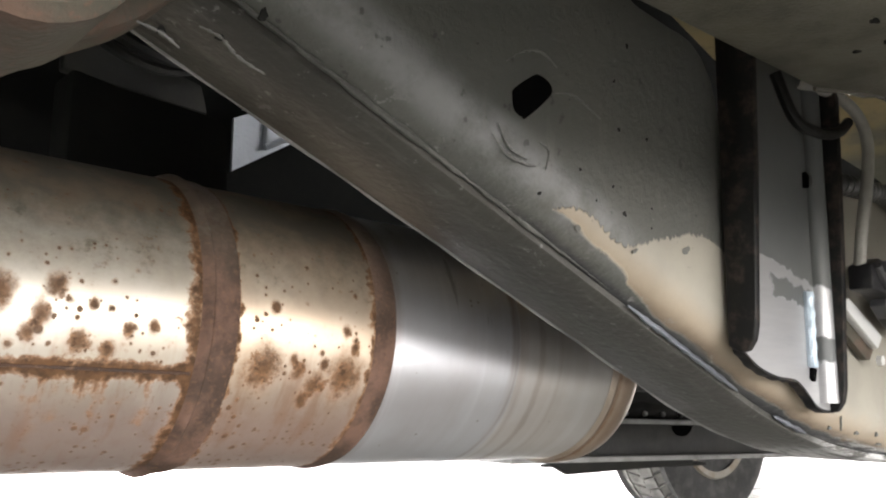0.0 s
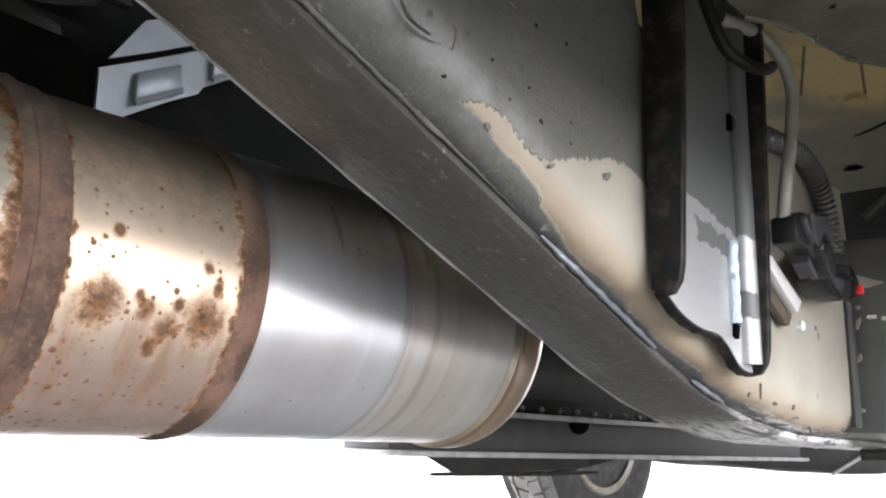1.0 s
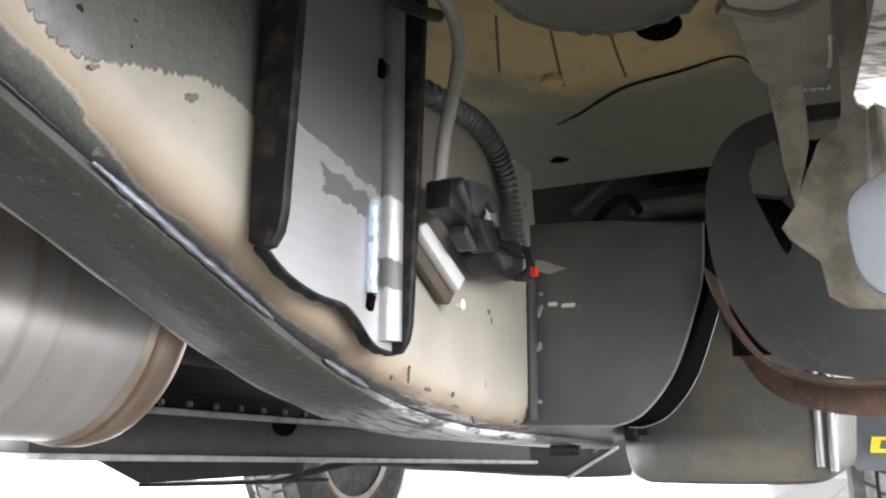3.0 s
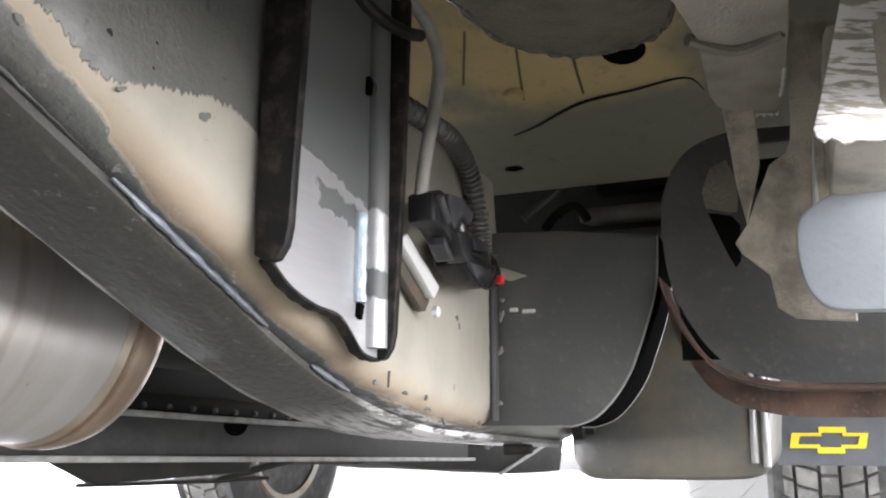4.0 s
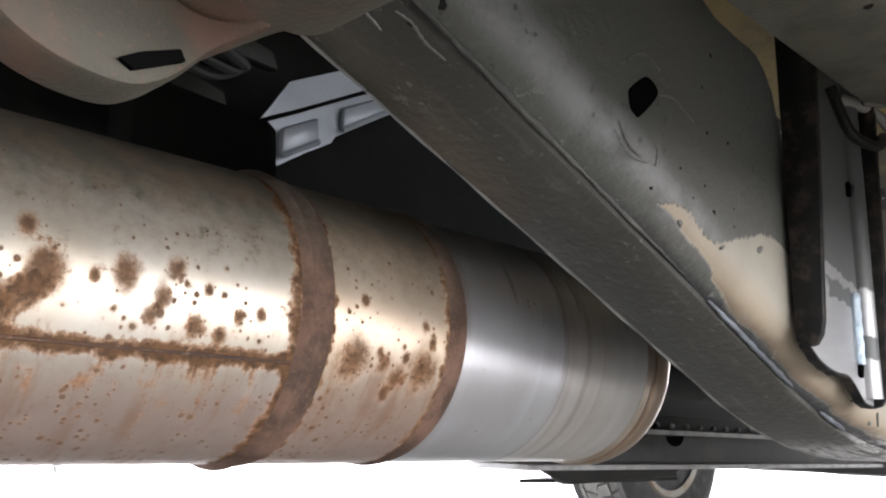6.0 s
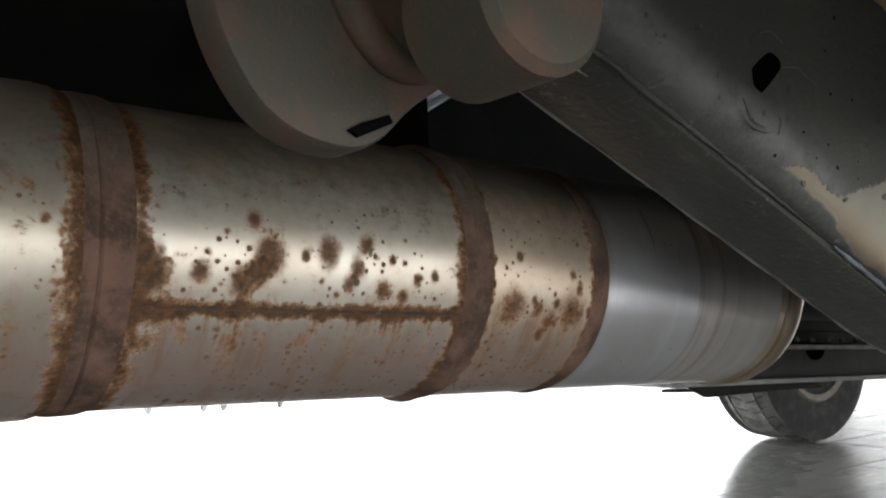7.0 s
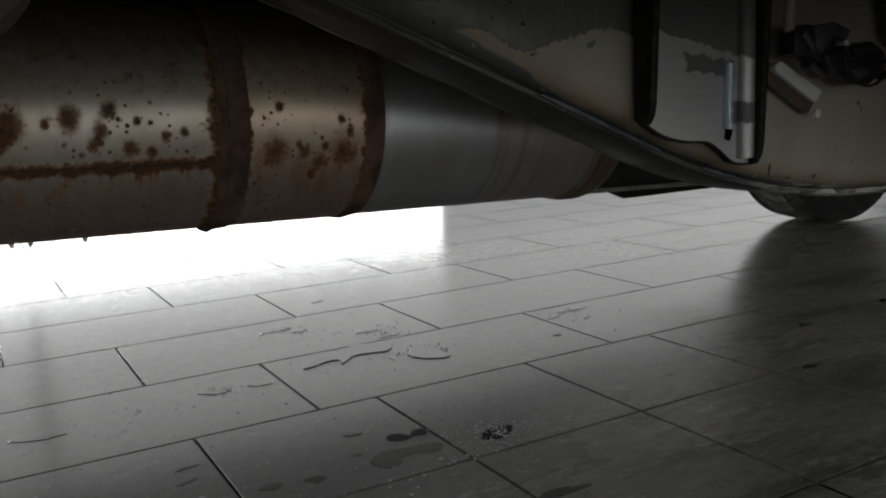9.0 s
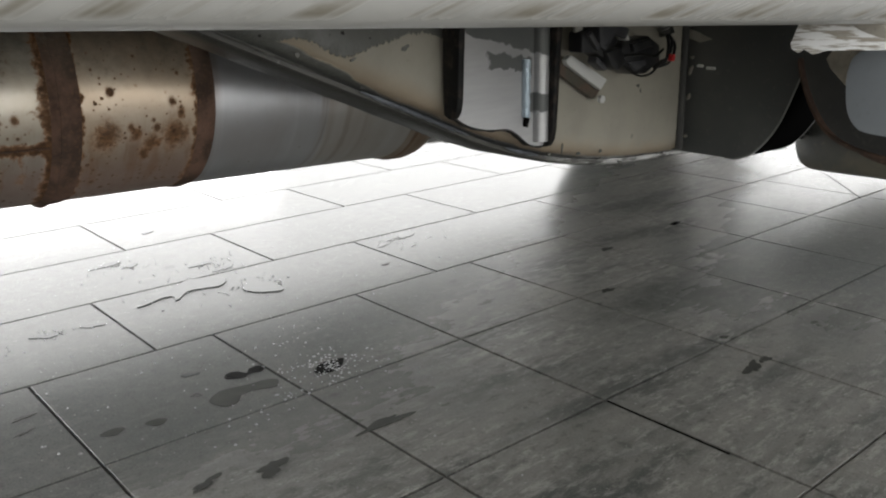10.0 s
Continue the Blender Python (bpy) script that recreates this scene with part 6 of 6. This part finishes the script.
def spill(pts, mat, h, label):
    """A puddle of bent outline: a lens with a steep rim, flat inside."""
    ob = part("water_puddle", slab(flowing(pts), "z", 0.0001, h, h * 0.3), mat, smooth=False)
    return tagged(ob, label, "puddle", "drips under the truck")


spill([(0.603, 1.327), (0.634, 1.359), (0.677, 1.373), (0.70, 1.385), (0.739, 1.412), (0.779, 1.406), (0.81, 1.369), (0.794, 1.341), (0.775, 1.334), (0.737, 1.345), (0.711, 1.342), (0.692, 1.322), (0.675, 1.311), (0.68, 1.338), (0.657, 1.342), (0.625, 1.328)], M_WATER, 0.0022, "long bent puddle of clear water on the tiles")
spill([(0.805, 1.286), (0.833, 1.319), (0.842, 1.345), (0.859, 1.341), (0.861, 1.312), (0.871, 1.283), (0.871, 1.244), (0.86, 1.222), (0.837, 1.23), (0.813, 1.25)], M_WATER, 0.0022, "ragged puddle of clear water on the tiles")
# puddles whose dark reflection of the truck is put into their colour
BLACK = "small puddle coloured black for the dark truck it reflects"
spill([(0.582, 0.927), (0.593, 0.934), (0.606, 0.928), (0.614, 0.915), (0.624, 0.926), (0.639, 0.927), (0.645, 0.916), (0.635, 0.904), (0.618, 0.908), (0.603, 0.902), (0.589, 0.907), (0.579, 0.916)], M_SPOT_BLACK, 0.0008, BLACK)
spill([(0.697, 0.847), (0.718, 0.863), (0.739, 0.864), (0.759, 0.859), (0.751, 0.844), (0.732, 0.829), (0.71, 0.826), (0.696, 0.836)], M_SPOT_BLACK, 0.0008, BLACK)
PUDDLES = ((0.427, 1.298, 0.026, 0.008, -0.3, 6), (0.505, 1.29, 0.018, 0.007, -0.3, 7), (0.135, 1.25, 0.03, 0.008, -0.2, 8), (0.544, 0.969, 0.012, 0.005, -0.1, 9), (0.819, 1.503, 0.02, 0.009, 0.1, 13), (0.842, 1.44, 0.02, 0.008, 0.1, 18),
           (0.662, 1.641, 0.03, 0.010, 0.2, 14), (0.70, 1.60, 0.016, 0.008, 0.2, 15), (0.84, 1.849, 0.014, 0.008, 0.4, 16), (1.30, 1.37, 0.03, 0.009, 0.4, 19), (1.21, 1.345, 0.026, 0.008, 0.4, 20))
for cx, cy, rx, ry, turn, seed in PUDDLES:
    puddle(blob(cx, cy, rx * 1.1, ry * 1.2, turn, 0.35, seed), M_WATER)
rnd = random.Random(21)
bm = bmesh.new()
for cx, cy, spread, n in ((0.727, 0.846, 0.06, 190), (0.845, 1.29, 0.045, 150), (0.72, 1.36, 0.08, 40), (0.44, 1.30, 0.03, 30), (0.62, 0.80, 0.14, 60), (0.67, 1.62, 0.07, 40), (0.84, 1.47, 0.06, 40), (0.7, 1.0, 0.5, 80), (1.25, 1.36, 0.10, 60), (0.3, 1.28, 0.2, 40)):
    for _ in range(n):
        a, d = rnd.uniform(0, math.tau), spread * abs(rnd.gauss(0, 0.7))
        r = rnd.uniform(0.0008, 0.0026)
        bmesh.ops.create_uvsphere(bm, u_segments=6, v_segments=4, radius=r, matrix=Matrix.LocRotScale((cx + d * math.cos(a), cy + d * math.sin(a), 0.0003), None, (1, 1, 0.7)))
tagged(part("water_drops", bm, M_DROP), "fine water drops scattered on the tiles", "drops", kind="stuff")
for cx, cy, rx, ry, turn, seed in ((0.498, 0.635, 0.02, 0.014, 0.2, 32), (0.42, 0.659, 0.022, 0.006, 0.3, 31), (0.676, 0.635, 0.042, 0.009, 0.1, 33), (1.562, 0.958, 0.018, 0.008, 0.3, 34), (1.338, 0.775, 0.015, 0.008, 0.2, 35), (1.215, 0.388, 0.022, 0.012, 0.3, 36),
                                   (1.258, 0.391, 0.012, 0.008, 0.3, 40), (1.121, 1.217, 0.012, 0.005, 0.2, 37), (1.293, 0.485, 0.008, 0.005, 0.2, 38), (0.302, 0.996, 0.013, 0.005, 0.1, 39), (0.291, 0.947, 0.012, 0.003, 0.4, 41), (0.52, 0.895, 0.007, 0.006, 0.5, 42)):
    tagged(part("damp_spot", slab(blob(cx, cy, rx, ry, turn, 0.5, seed), "z", 0.0001, 0.0006), M_DAMP), "dark damp spot dried onto the tiles", "stain", "drips under the truck")
for ring in ([(0.523, 0.86), (0.547, 0.881), (0.566, 0.882), (0.596, 0.875), (0.624, 0.872), (0.638, 0.859), (0.623, 0.84), (0.596, 0.849), (0.572, 0.85), (0.555, 0.831), (0.534, 0.83)], [(0.425, 0.86), (0.445, 0.862), (0.455, 0.85), (0.437, 0.842)], [(0.365, 0.868), (0.385, 0.876), (0.40, 0.866), (0.382, 0.856)]):
    tagged(part("damp_spot", slab(flowing(ring), "z", 0.0001, 0.0005), M_FILM), "thin olive damp patch beside the black puddles", "stain", "drips under the truck")
for line, wide in (([(0.9555, 0.467), (0.9540, 0.40), (0.9535, 0.34), (0.9520, 0.267)], 0.0035), ([(2.47, 0.786), (2.61, 0.91), (2.74, 1.03)], 0.004)):
    crack = [(x - wide / 2, y) for x, y in line] + [(x + wide / 2, y) for x, y in line[::-1]]
    part("open_joint", slab(crack, "z", 0.0001, 0.0006), M_LIGHTLESS, floor, "black open joint between tiles")
chip = [(1.845, 0.982), (1.875, 0.985), (1.882, 0.978), (1.852, 0.972)]
tagged(part("dirt_crumb", slab(chip, "z", 0.0, 0.004, 0.001), M_SPOT_BLACK), "small dark crumb of dirt on the tiles", "dirt")
